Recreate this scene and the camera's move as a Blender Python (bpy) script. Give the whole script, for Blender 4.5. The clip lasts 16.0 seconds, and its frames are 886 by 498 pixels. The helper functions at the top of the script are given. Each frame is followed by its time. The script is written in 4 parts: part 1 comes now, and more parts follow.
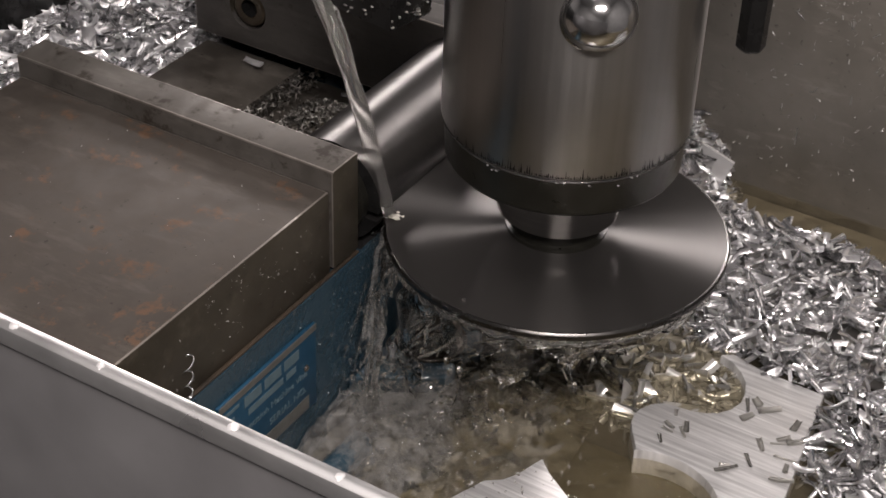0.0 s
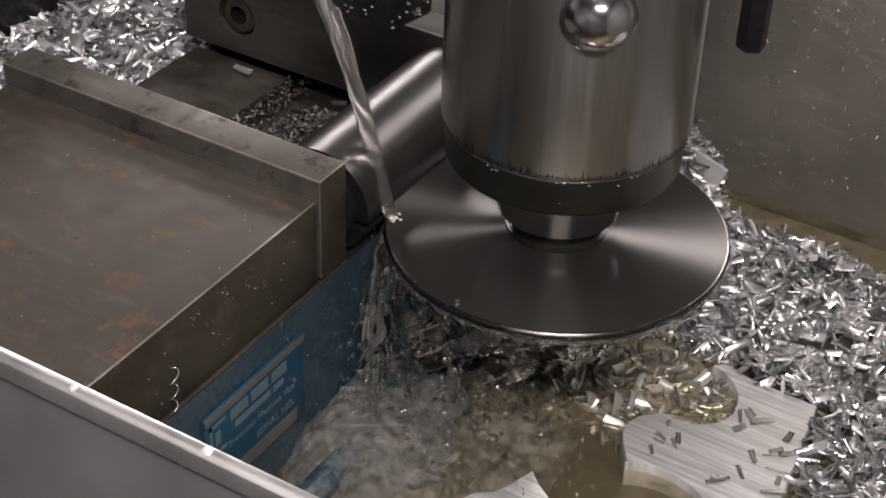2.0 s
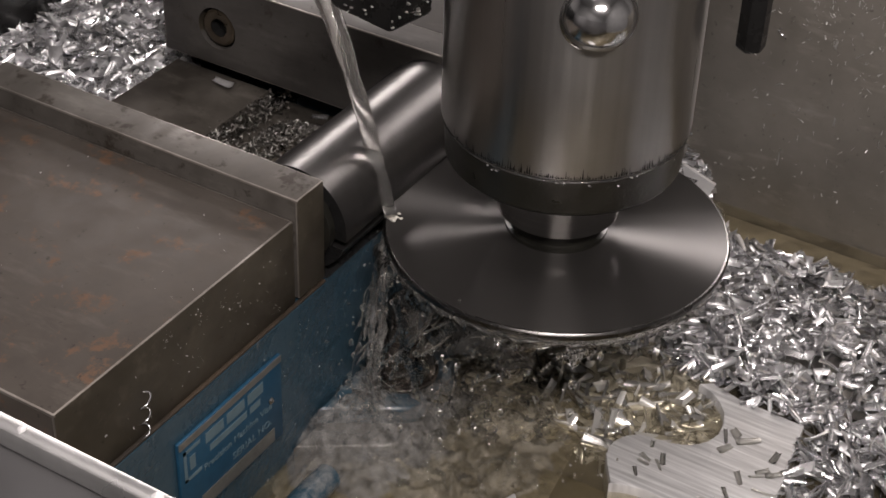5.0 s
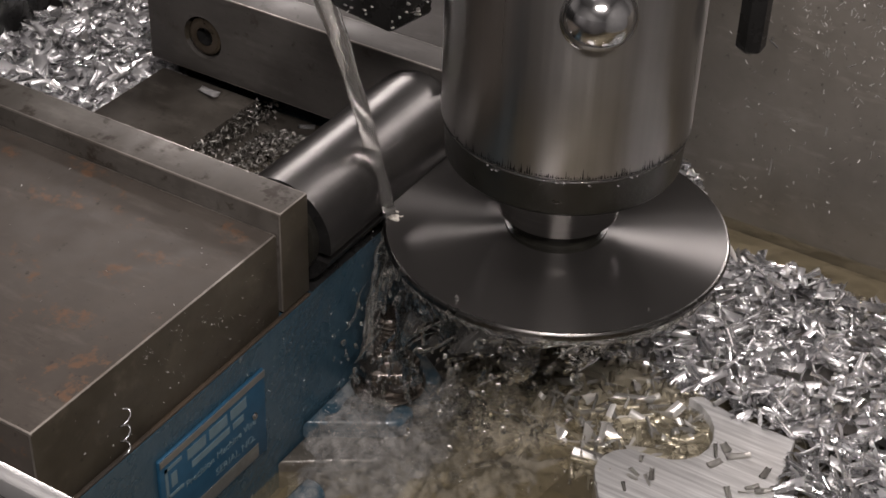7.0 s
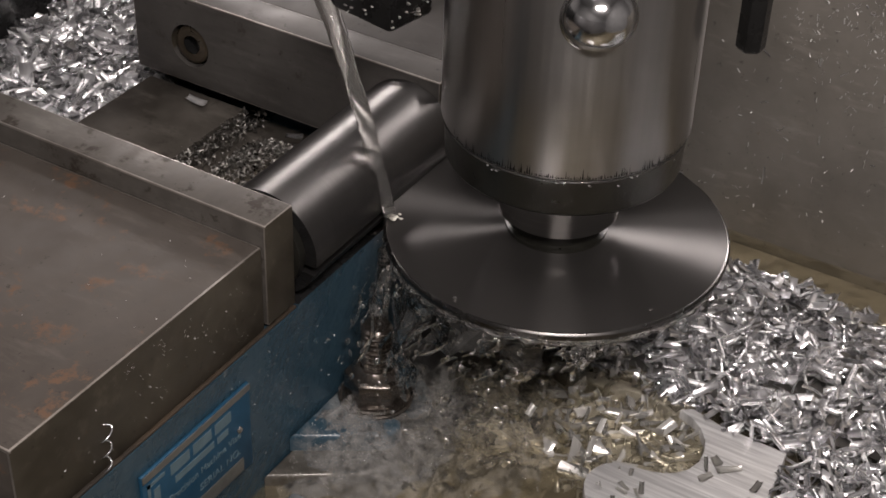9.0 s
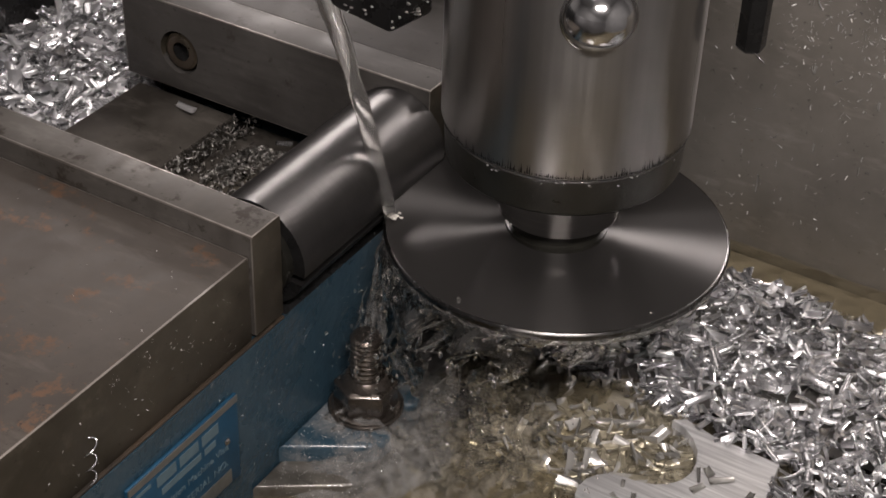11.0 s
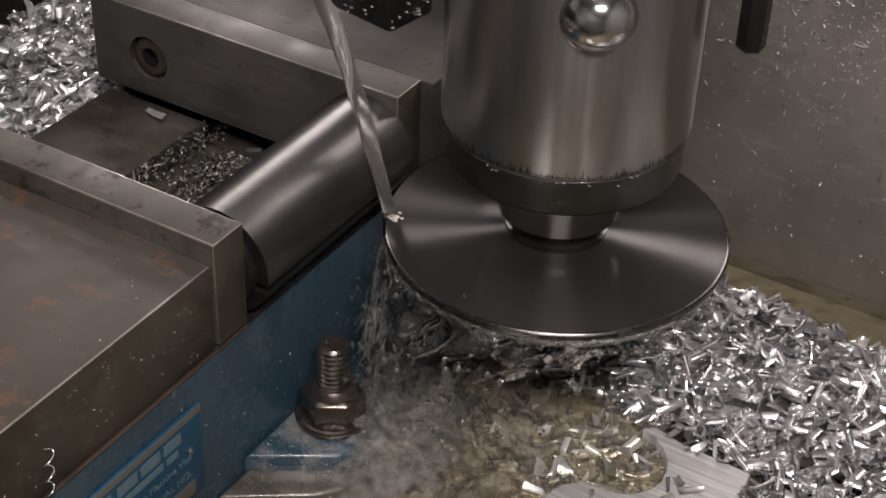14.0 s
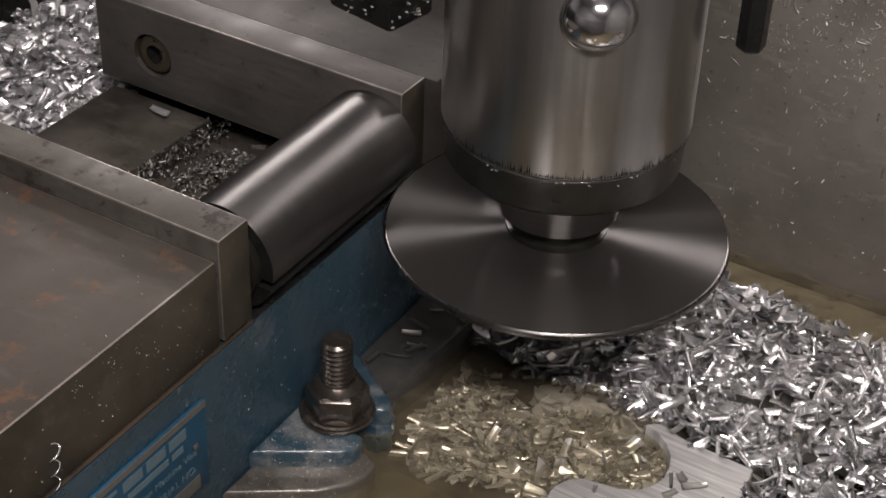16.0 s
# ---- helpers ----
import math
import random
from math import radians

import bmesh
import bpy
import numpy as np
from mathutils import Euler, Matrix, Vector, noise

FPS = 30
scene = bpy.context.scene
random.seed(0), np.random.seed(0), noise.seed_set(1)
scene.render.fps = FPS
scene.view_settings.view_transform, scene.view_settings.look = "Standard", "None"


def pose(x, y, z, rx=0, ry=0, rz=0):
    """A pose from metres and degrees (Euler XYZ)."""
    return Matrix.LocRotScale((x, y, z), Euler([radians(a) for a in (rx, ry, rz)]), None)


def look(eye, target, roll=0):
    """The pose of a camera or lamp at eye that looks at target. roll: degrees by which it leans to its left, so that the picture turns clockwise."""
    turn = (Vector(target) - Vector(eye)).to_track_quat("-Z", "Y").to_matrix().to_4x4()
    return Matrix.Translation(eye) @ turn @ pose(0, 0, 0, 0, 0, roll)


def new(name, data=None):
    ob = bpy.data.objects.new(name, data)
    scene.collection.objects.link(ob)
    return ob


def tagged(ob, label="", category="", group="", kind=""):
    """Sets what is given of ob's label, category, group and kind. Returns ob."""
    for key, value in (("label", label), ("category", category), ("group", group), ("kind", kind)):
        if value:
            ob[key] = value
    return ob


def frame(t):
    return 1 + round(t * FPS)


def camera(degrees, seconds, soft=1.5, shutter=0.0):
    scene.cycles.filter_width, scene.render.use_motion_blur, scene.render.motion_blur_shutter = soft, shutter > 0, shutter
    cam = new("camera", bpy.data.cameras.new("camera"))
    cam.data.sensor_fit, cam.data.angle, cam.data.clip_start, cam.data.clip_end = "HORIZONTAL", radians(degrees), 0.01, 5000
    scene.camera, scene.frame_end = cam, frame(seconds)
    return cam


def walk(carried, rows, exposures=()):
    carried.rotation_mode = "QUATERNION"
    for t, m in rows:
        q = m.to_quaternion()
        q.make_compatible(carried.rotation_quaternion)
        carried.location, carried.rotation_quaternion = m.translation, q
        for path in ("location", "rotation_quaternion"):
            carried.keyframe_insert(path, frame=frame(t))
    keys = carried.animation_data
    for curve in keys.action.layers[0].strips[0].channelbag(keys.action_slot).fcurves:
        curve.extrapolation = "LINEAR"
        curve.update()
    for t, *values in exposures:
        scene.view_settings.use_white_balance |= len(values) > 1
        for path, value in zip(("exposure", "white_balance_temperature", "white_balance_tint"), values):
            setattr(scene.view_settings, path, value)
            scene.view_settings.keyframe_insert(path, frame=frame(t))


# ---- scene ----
cam = camera(30.73, 16.0, soft=1.65)
EYE = (-0.3970, -0.2777, 0.3180)
YAW, PITCH, ROLL = radians(30.192), radians(-35.928), 2.117
AIM = (EYE[0] + math.cos(PITCH) * math.cos(YAW), EYE[1] + math.cos(PITCH) * math.sin(YAW), EYE[2] + math.sin(PITCH))
walk(cam, [(0, look(EYE, AIM, ROLL)), (16, look(EYE, AIM, ROLL))])

# ---- light: work lamps inside a dim machine enclosure ----
world = bpy.data.worlds.new("enclosure_gloom")
scene.world = world
world.use_nodes = True
world.node_tree.nodes["Background"].inputs[0].default_value = (0.9, 0.95, 1.0, 1)
world.node_tree.nodes["Background"].inputs[1].default_value = 0.02
scene.view_settings.exposure = 0.06


LAMPS = []


def area_lamp(name, eye, target, sx, sy, watts, colour):
    data = bpy.data.lights.new(name, "AREA")
    data.shape, data.size, data.size_y, data.energy, data.color = "RECTANGLE", sx, sy, watts, colour
    ob = new(name, data)
    ob.matrix_world = look(eye, target)
    LAMPS.append((name, sx, sy, look(eye, target)))
    return ob


area_lamp("work_light_front", (-0.50, -0.43, 0.70), (0.05, -0.03, -0.05), 0.40, 0.12, 8.3, (1.0, 0.90, 0.87))
area_lamp("work_light_back", (0.69, -0.10, 0.365), (0.05, -0.06, -0.05), 0.22, 0.09, 2.4, (1.0, 0.90, 0.88))
area_lamp("work_light_corner", (0.606, 0.432, 0.265), (0.05, -0.06, -0.05), 0.14, 0.07, 1.75, (1.0, 0.90, 0.88))
area_lamp("work_light_end", (0.42, 0.52, 0.43), (0.05, -0.06, -0.05), 0.10, 0.05, 1.0, (1.0, 0.90, 0.88))
area_lamp("work_light_top", (0.10, 0.0, 0.884), (0.07, -0.05, -0.05), 0.80, 0.50, 2.6, (1.0, 0.90, 0.87))

# ---- small helpers; plans are in millimetres of the machine table at the start ----
MM = 0.001
BASE = {}


def thing(name, x, y, z, label, category, group="", kind=""):
    ob = new(name)
    ob.empty_display_size = 0.01
    ob.location = (x * MM, y * MM, z * MM)
    BASE[ob] = Vector((x, y, z))
    return tagged(ob, label, category, group, kind)


def smooth_by_angle(me, degrees=35):
    me.polygons.foreach_set("use_smooth", [True] * len(me.polygons))
    bm = bmesh.new()
    bm.from_mesh(me)
    for e in bm.edges:
        if len(e.link_faces) == 2 and e.calc_face_angle(0) > radians(degrees):
            e.smooth = False
    bm.to_mesh(me)
    bm.free()


def part(name, bm, material, parent, label="", degrees=25, second=()):
    """Links a bmesh, given in the plan's millimetres, as one mesh under a thing or a part."""
    base = BASE[parent]
    bmesh.ops.transform(bm, matrix=Matrix.Scale(MM, 4) @ Matrix.Translation(-base), verts=bm.verts)
    me = bpy.data.meshes.new(name)
    bm.to_mesh(me)
    bm.free()
    smooth_by_angle(me, degrees)
    me.materials.append(material)
    for extra in second:
        me.materials.append(extra)
    ob = new(name, me)
    ob.parent = parent
    BASE[ob] = base
    return tagged(ob, label)


def single(name, bm, material, label, category, at, group="", kind="", degrees=25):
    """A thing that is one mesh; at: its base point."""
    base = Vector(at)
    bmesh.ops.transform(bm, matrix=Matrix.Scale(MM, 4) @ Matrix.Translation(-base), verts=bm.verts)
    me = bpy.data.meshes.new(name)
    bm.to_mesh(me)
    bm.free()
    smooth_by_angle(me, degrees)
    me.materials.append(material)
    ob = new(name, me)
    ob.location = base * MM
    BASE[ob] = base
    return tagged(ob, label, category, group, kind)


def box(x0, x1, y0, y1, z0, z1, bevel=0.0, bm=None, segments=2):
    bm = bm or bmesh.new()
    made = bmesh.ops.create_cube(bm, size=1)["verts"]
    for v in made:
        v.co = Vector(((x0 + x1) / 2 + v.co.x * (x1 - x0), (y0 + y1) / 2 + v.co.y * (y1 - y0), (z0 + z1) / 2 + v.co.z * (z1 - z0)))
    if bevel:
        edges = list({e for v in made for e in v.link_edges})
        bmesh.ops.bevel(bm, geom=edges, offset=bevel, segments=segments, profile=0.5, affect="EDGES", material=1)
    return bm


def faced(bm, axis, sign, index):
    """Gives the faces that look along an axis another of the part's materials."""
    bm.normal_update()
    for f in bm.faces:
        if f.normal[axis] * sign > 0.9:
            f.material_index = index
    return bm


def prism(points, z0, z1, bevel=0.0, segments=2):
    """A plate with the outline points (x, y)."""
    bm = bmesh.new()
    low = [bm.verts.new((x, y, z0)) for x, y in points]
    face = bm.faces.new(low)
    top = [v for v in bmesh.ops.extrude_face_region(bm, geom=[face])["geom"] if isinstance(v, bmesh.types.BMVert)]
    bmesh.ops.translate(bm, verts=top, vec=(0, 0, z1 - z0))
    bmesh.ops.recalc_face_normals(bm, faces=bm.faces)
    if bevel:
        edges = [e for e in bm.edges if all(abs(v.co.z - z1) < 1e-5 for v in e.verts)]
        bmesh.ops.bevel(bm, geom=edges, offset=bevel, segments=segments, profile=0.5, affect="EDGES")
    return bm


def turned(profile, centre, steps=96, start=0.0):
    """A solid of revolution about the vertical through centre; profile: (radius, z) from top to bottom."""
    bm = bmesh.new()
    rings = []
    for r, z in profile:
        if r < 1e-6:
            rings.append([bm.verts.new((centre[0], centre[1], z))])
        else:
            rings.append([bm.verts.new((centre[0] + r * math.cos(start + 2 * math.pi * i / steps), centre[1] + r * math.sin(start + 2 * math.pi * i / steps), z)) for i in range(steps)])
    for a, b in zip(rings, rings[1:]):
        for i in range(steps):
            j = (i + 1) % steps
            if len(a) == 1 and len(b) > 1:
                bm.faces.new((a[0], b[j], b[i]))
            elif len(b) == 1 and len(a) > 1:
                bm.faces.new((a[i], a[j], b[0]))
            elif len(a) > 1:
                bm.faces.new((a[i], a[j], b[j], b[i]))
    bmesh.ops.recalc_face_normals(bm, faces=bm.faces)
    return bm


def sweep(points, radii, sides=8, lumpy=0.0, seed=0, bm=None):
    """A round strand through points with its radius at each; lumpy: uneven by that share."""
    bm = bm or bmesh.new()
    rng = random.Random(seed)
    rings = []
    n = len(points)
    for i, p in enumerate(points):
        p = Vector(p)
        d = (Vector(points[min(i + 1, n - 1)]) - Vector(points[max(i - 1, 0)])).normalized()
        a = d.orthogonal().normalized()
        b = d.cross(a)
        ring = []
        for k in range(sides):
            ang = 2 * math.pi * k / sides
            r = radii[i] * (1 + lumpy * (rng.random() - 0.5))
            ring.append(bm.verts.new(p + (a * math.cos(ang) + b * math.sin(ang)) * r))
        rings.append(ring)
    for a, b in zip(rings, rings[1:]):
        # match the nearest start so that the strand does not twist
        shift = min(range(sides), key=lambda s: sum((a[k].co - b[(k + s) % sides].co).length for k in range(sides)))
        for k in range(sides):
            bm.faces.new((a[k], a[(k + 1) % sides], b[(k + 1 + shift) % sides], b[(k + shift) % sides]))
        if shift:
            b[:] = b[shift:] + b[:shift]
    bm.faces.new(rings[0][::-1])
    bm.faces.new(rings[-1])
    return bm


def blob(bm, centre, size, seed=0):
    made = bmesh.ops.create_icosphere(bm, subdivisions=2, radius=1)["verts"]
    for v in made:
        k = 1 + 0.25 * noise.noise(v.co * 1.4 + Vector((seed, 0, 0)))
        v.co = Vector(centre) + Vector((v.co.x * size[0], v.co.y * size[1], v.co.z * size[2])) * k


# ---- materials ----
def material(name):
    m = bpy.data.materials.new(name)
    m.use_nodes = True
    nodes, links = m.node_tree.nodes, m.node_tree.links
    return m, nodes, links, nodes["Principled BSDF"]


def coords(nodes, links, scale=(1, 1, 1)):
    c, s = nodes.new("ShaderNodeTexCoord"), nodes.new("ShaderNodeMapping")
    s.inputs["Scale"].default_value = scale
    links.new(c.outputs["Object"], s.inputs["Vector"])
    return s.outputs["Vector"]


def noise_tex(nodes, links, vec, scale, detail=4.0, rough=0.55):
    t = nodes.new("ShaderNodeTexNoise")
    t.inputs["Scale"].default_value, t.inputs["Detail"].default_value, t.inputs["Roughness"].default_value = scale, detail, rough
    links.new(vec, t.inputs["Vector"])
    return t.outputs["Fac"]


def ramp(nodes, links, fac, stops):
    r = nodes.new("ShaderNodeValToRGB")
    while len(r.color_ramp.elements) < len(stops):
        r.color_ramp.elements.new(0.5)
    for e, (pos, col) in zip(r.color_ramp.elements, stops):
        e.position = pos
        e.color = (*col, 1) if isinstance(col, tuple) else (col, col, col, 1)
    links.new(fac, r.inputs["Fac"])
    return r.outputs["Color"]


def mix(nodes, links, fac, a, b):
    m = nodes.new("ShaderNodeMix")
    m.data_type = "RGBA"
    for sock, val in ((m.inputs[0], fac), (m.inputs[6], a), (m.inputs[7], b)):
        if isinstance(val, bpy.types.NodeSocket):
            links.new(val, sock)
        else:
            sock.default_value = (*val, 1) if isinstance(val, tuple) else val
    return m.outputs[2]


def bump(nodes, links, bsdf, height, strength, distance):
    b = nodes.new("ShaderNodeBump")
    b.inputs["Strength"].default_value, b.inputs["Distance"].default_value = strength, distance
    links.new(height, b.inputs["Height"])
    links.new(b.outputs["Normal"], bsdf.inputs["Normal"])


def steel(name, dark, light, rough, stretch=(1, 1, 1), grain=400, metal=1.0, rust=None, rust_from=0.62, bumps=0.15, streaks=0.8, polish=0.25):
    """Machined steel: grain stretched along the cut, broad stains, and rust blooms where given."""
    m, nodes, links, p = material(name)
    fine = noise_tex(nodes, links, coords(nodes, links, stretch), grain, 3)
    wide = noise_tex(nodes, links, coords(nodes, links), 22, 5, 0.6)
    smear = noise_tex(nodes, links, coords(nodes, links, (1, 1, 1)), 9, 7, 0.7)
    col = mix(nodes, links, ramp(nodes, links, wide, [(0.3, 0.0), (0.7, 1.0)]), dark, light)
    col = mix(nodes, links, ramp(nodes, links, smear, [(0.52, 0.0), (0.66, 0.30)]), col, dark)
    streak = ramp(nodes, links, fine, [(0.3, streaks), (0.7, 1.0)])
    mul = nodes.new("ShaderNodeMix")
    mul.data_type, mul.blend_type = "RGBA", "MULTIPLY"
    mul.inputs[0].default_value = 1.0
    links.new(col, mul.inputs[6])
    links.new(streak, mul.inputs[7])
    col = mul.outputs[2]
    p.inputs["Metallic"].default_value = metal
    r = ramp(nodes, links, fine, [(0.25, rough * (1 - polish)), (0.75, min(1, rough * (1 + polish)))])
    if rust:
        spots = noise_tex(nodes, links, coords(nodes, links), 75, 9, 0.72)
        where = ramp(nodes, links, spots, [(rust_from, 0.0), (rust_from + 0.07, 0.85)])
        col = mix(nodes, links, where, col, rust)
        pits = noise_tex(nodes, links, coords(nodes, links), 260, 4, 0.7)
        col = mix(nodes, links, ramp(nodes, links, pits, [(0.64, 0.0), (0.70, 0.7)]), col, tuple(c * 0.35 for c in dark))
        rub = noise_tex(nodes, links, coords(nodes, links, (1.0, 0.3, 1.0)), 120, 5, 0.65)
        col = mix(nodes, links, ramp(nodes, links, rub, [(0.55, 0.0), (0.72, 0.35)]), col, tuple(min(1, c * 1.5) for c in light))
        inv = ramp(nodes, links, where, [(0.0, metal), (1.0, 0.1)])
        links.new(inv, p.inputs["Metallic"])
    links.new(col, p.inputs["Base Color"])
    links.new(r, p.inputs["Roughness"])
    bump(nodes, links, p, fine, bumps, 0.0003)
    return m


STEEL_BLOCK = steel("ground_steel_stained", (0.062, 0.053, 0.045), (0.092, 0.081, 0.071), 0.62, (1, 1, 1), 120, 0.12, (0.122, 0.070, 0.042), 0.575)
STEEL_PLATE = steel("jaw_steel_oily", (0.070, 0.063, 0.055), (0.128, 0.119, 0.108), 0.56, (1, 3, 3), 60, 0.25, (0.024, 0.018, 0.013), 0.55)
STEEL_FIXED = steel("fixed_jaw_steel", (0.056, 0.052, 0.048), (0.092, 0.087, 0.081), 0.56, (1, 1, 8), 60, 0.2, (0.035, 0.03, 0.025), 0.60)
STEEL_WAY = steel("stained_bed_steel", (0.07, 0.062, 0.052), (0.18, 0.165, 0.145), 0.45, (1, 1, 1), 60, 0.5, (0.03, 0.025, 0.02), 0.56)
STEEL_BAR = steel("turned_bar_steel", (0.088, 0.085, 0.083), (0.128, 0.124, 0.121), 0.37, (90, 3, 3), 40, 0.88, bumps=0.3, streaks=0.82, polish=0.16)
# The nose's upright colour streaks stand in for its highlight bands.
STEEL_NOSE = steel("spindle_nose_steel", (0.44, 0.43, 0.415), (0.52, 0.51, 0.495), 0.30, (9, 9, 0.2), 34, 1.0, bumps=0.006, streaks=0.90, polish=0.12)
STEEL_RIM = steel("wet_disc_rim", (0.07, 0.068, 0.066), (0.11, 0.107, 0.104), 0.26, (1, 1, 1), 60, 1.0, bumps=0.25, streaks=0.85, polish=0.3)


def spun(mat, amount, axis="Z"):
    """Fine turning grooves round the upright axis spread the shine across them."""
    nodes, links = mat.node_tree.nodes, mat.node_tree.links
    p = nodes["Principled BSDF"]
    p.inputs["Anisotropic Rotation"].default_value = 0.25
    p.inputs["Anisotropic"].default_value = amount
    g = nodes.new("ShaderNodeTangent")
    g.direction_type, g.axis = "RADIAL", axis
    links.new(g.outputs["Tangent"], p.inputs["Tangent"])


spun(STEEL_NOSE, 0.80)
spun(STEEL_BAR, 0.6, "X")
SCREW_BROWN = steel("oily_brown_screw", (0.035, 0.028, 0.020), (0.11, 0.088, 0.062), 0.30, (1, 1, 1), 160, 0.6)
STEEL_EDGE = steel("worn_bright_edge", (0.16, 0.14, 0.12), (0.50, 0.47, 0.43), 0.36, (1, 1, 1), 25, 0.7)
# Brown for the jaws' -y sides, with their shade put in the colour.
JAW_SIDE_SHADE = steel("shaded_brown_jaw_side", (0.040, 0.034, 0.024), (0.085, 0.074, 0.056), 0.42, (1, 1, 1), 140, 0.25, (0.05, 0.035, 0.02), 0.6)
FOOT_GREY = steel("bare_wet_casting", (0.075, 0.070, 0.060), (0.20, 0.185, 0.16), 0.34, (1, 1, 1), 150, 0.3, (0.06, 0.048, 0.035), 0.56, bumps=0.7)
RUSTY = steel("rusty_seam", (0.016, 0.013, 0.010), (0.052, 0.034, 0.020), 0.7, (1, 1, 1), 200, 0.0, (0.09, 0.042, 0.018), 0.60)
STEEL_COLLAR = steel("polished_collar_steel", (0.55, 0.54, 0.53), (0.65, 0.64, 0.63), 0.22, (1, 1, 30), 60, 1.0, bumps=0.05)
STEEL_BOLT = steel("oily_bolt_steel", (0.060, 0.050, 0.042), (0.125, 0.108, 0.092), 0.26, (1, 1, 1), 120, 0.75, (0.05, 0.04, 0.03), 0.58, bumps=0.4)
BLACK_OXIDE = steel("black_oxide_wet", (0.012, 0.012, 0.010), (0.035, 0.034, 0.028), 0.34, (1, 1, 1), 90, 0.3)
CAST_WET = steel("wet_grimy_casting", (0.030, 0.030, 0.030), (0.080, 0.079, 0.076), 0.4, (1, 1, 1), 120, 0.1, (0.10, 0.095, 0.085), 0.62, bumps=0.5)
SLUDGE_WET = steel("brown_wet_sludge", (0.085, 0.07, 0.042), (0.18, 0.155, 0.10), 0.4, (1, 1, 1), 60, 0.0, bumps=0.3)
SLUDGE_DARK = steel("dark_tray_grime", (0.055, 0.048, 0.038), (0.12, 0.105, 0.08), 0.4, (1, 1, 1), 70, 0.0, bumps=0.4)
# Black of the grimy parts, and of faces with shade put in the colour.
BLACK_GRIME_SHADE = steel("black_grime_and_shade", (0.008, 0.008, 0.008), (0.02, 0.02, 0.02), 0.28, (1, 1, 1), 120, 0.0)
for m in (BLACK_GRIME_SHADE, STEEL_FIXED, STEEL_BLOCK, STEEL_PLATE):
    m.node_tree.nodes["Principled BSDF"].inputs["Specular IOR Level"].default_value = 0.22
CHROME = steel("polished_ball_steel", (0.80, 0.80, 0.80), (0.86, 0.86, 0.86), 0.13, (1, 1, 1), 50, 1.0, bumps=0.0)
ALU_PLATE = steel("sawn_aluminium", (0.84, 0.84, 0.84), (0.96, 0.96, 0.96), 0.38, (14, 0.6, 1), 45, 0.38, bumps=0.5, streaks=0.6)
WALL_SHEET = steel("stainless_guard_sheet", (0.218, 0.203, 0.178), (0.308, 0.288, 0.259), 0.47, (1, 1, 1), 14, 0.55, (0.20, 0.15, 0.10), 0.66)
PANEL_SHEET = steel("painted_guard_sheet", (0.145, 0.143, 0.146), (0.185, 0.183, 0.186), 0.45, (1, 1, 1), 30, 0.2, bumps=0.02)
PANEL_EDGE = steel("worn_sheet_edge", (0.40, 0.40, 0.40), (0.58, 0.58, 0.58), 0.32, (1, 1, 1), 60, 0.8)
SLUDGE = steel("wet_coolant_sludge", (0.20, 0.18, 0.14), (0.34, 0.31, 0.25), 0.35, (1, 1, 1), 70, 0.0, bumps=0.4)
DIM_PAINT = steel("enclosure_paint", (0.22, 0.22, 0.22), (0.30, 0.30, 0.30), 0.6, (1, 1, 1), 8, 0.0, bumps=0.02)


def disc_steel():
    m, nodes, links, p = material("spun_disc_steel")
    fine = noise_tex(nodes, links, coords(nodes, links), 16, 3)
    links.new(mix(nodes, links, fine, (0.042, 0.040, 0.038), (0.054, 0.052, 0.050)), p.inputs["Base Color"])
    p.inputs["Metallic"].default_value = 0.58
    p.inputs["Specular IOR Level"].default_value = 0.18
    p.inputs["Roughness"].default_value = 0.30
    p.inputs["Anisotropic Rotation"].default_value = 0.25
    p.inputs["Anisotropic"].default_value = 1.0
    t = nodes.new("ShaderNodeTangent")
    t.direction_type, t.axis = "RADIAL", "Z"
    links.new(t.outputs["Tangent"], p.inputs["Tangent"])
    return m


def wet(mat, weight, scale, strength):
    """Running film of coolant over a surface: a clear rippled coat."""
    nodes, links = mat.node_tree.nodes, mat.node_tree.links
    p = nodes["Principled BSDF"]
    p.inputs["Coat Weight"].default_value, p.inputs["Coat Roughness"].default_value, p.inputs["Coat IOR"].default_value = weight, 0.04, 1.4
    b = nodes.new("ShaderNodeBump")
    b.inputs["Strength"].default_value, b.inputs["Distance"].default_value = strength, 0.004
    links.new(noise_tex(nodes, links, coords(nodes, links), scale, 4, 0.6), b.inputs["Height"])
    links.new(b.outputs["Normal"], p.inputs["Coat Normal"])
    return mat


def blue_paint(name, bare):
    m, nodes, links, p = material(name)
    vec = coords(nodes, links)
    wide, fine = noise_tex(nodes, links, vec, 30, 5), noise_tex(nodes, links, vec, 170, 5, 0.7)
    col = mix(nodes, links, wide, (0.019, 0.041, 0.059), (0.036, 0.076, 0.106))
    col = mix(nodes, links, ramp(nodes, links, fine, [(0.63, 0.0), (0.70, 0.8)]), col, (0.16, 0.16, 0.15))
    rubbed = noise_tex(nodes, links, vec, 75, 6, 0.7)
    col = mix(nodes, links, ramp(nodes, links, rubbed, [(bare, 0.0), (bare + 0.26, 0.85)]), col, (0.25, 0.245, 0.235))
    links.new(col, p.inputs["Base Color"])
    links.new(ramp(nodes, links, wide, [(0.3, 0.16), (0.7, 0.38)]), p.inputs["Roughness"])
    bump(nodes, links, p, fine, 0.35, 0.0006)
    return m


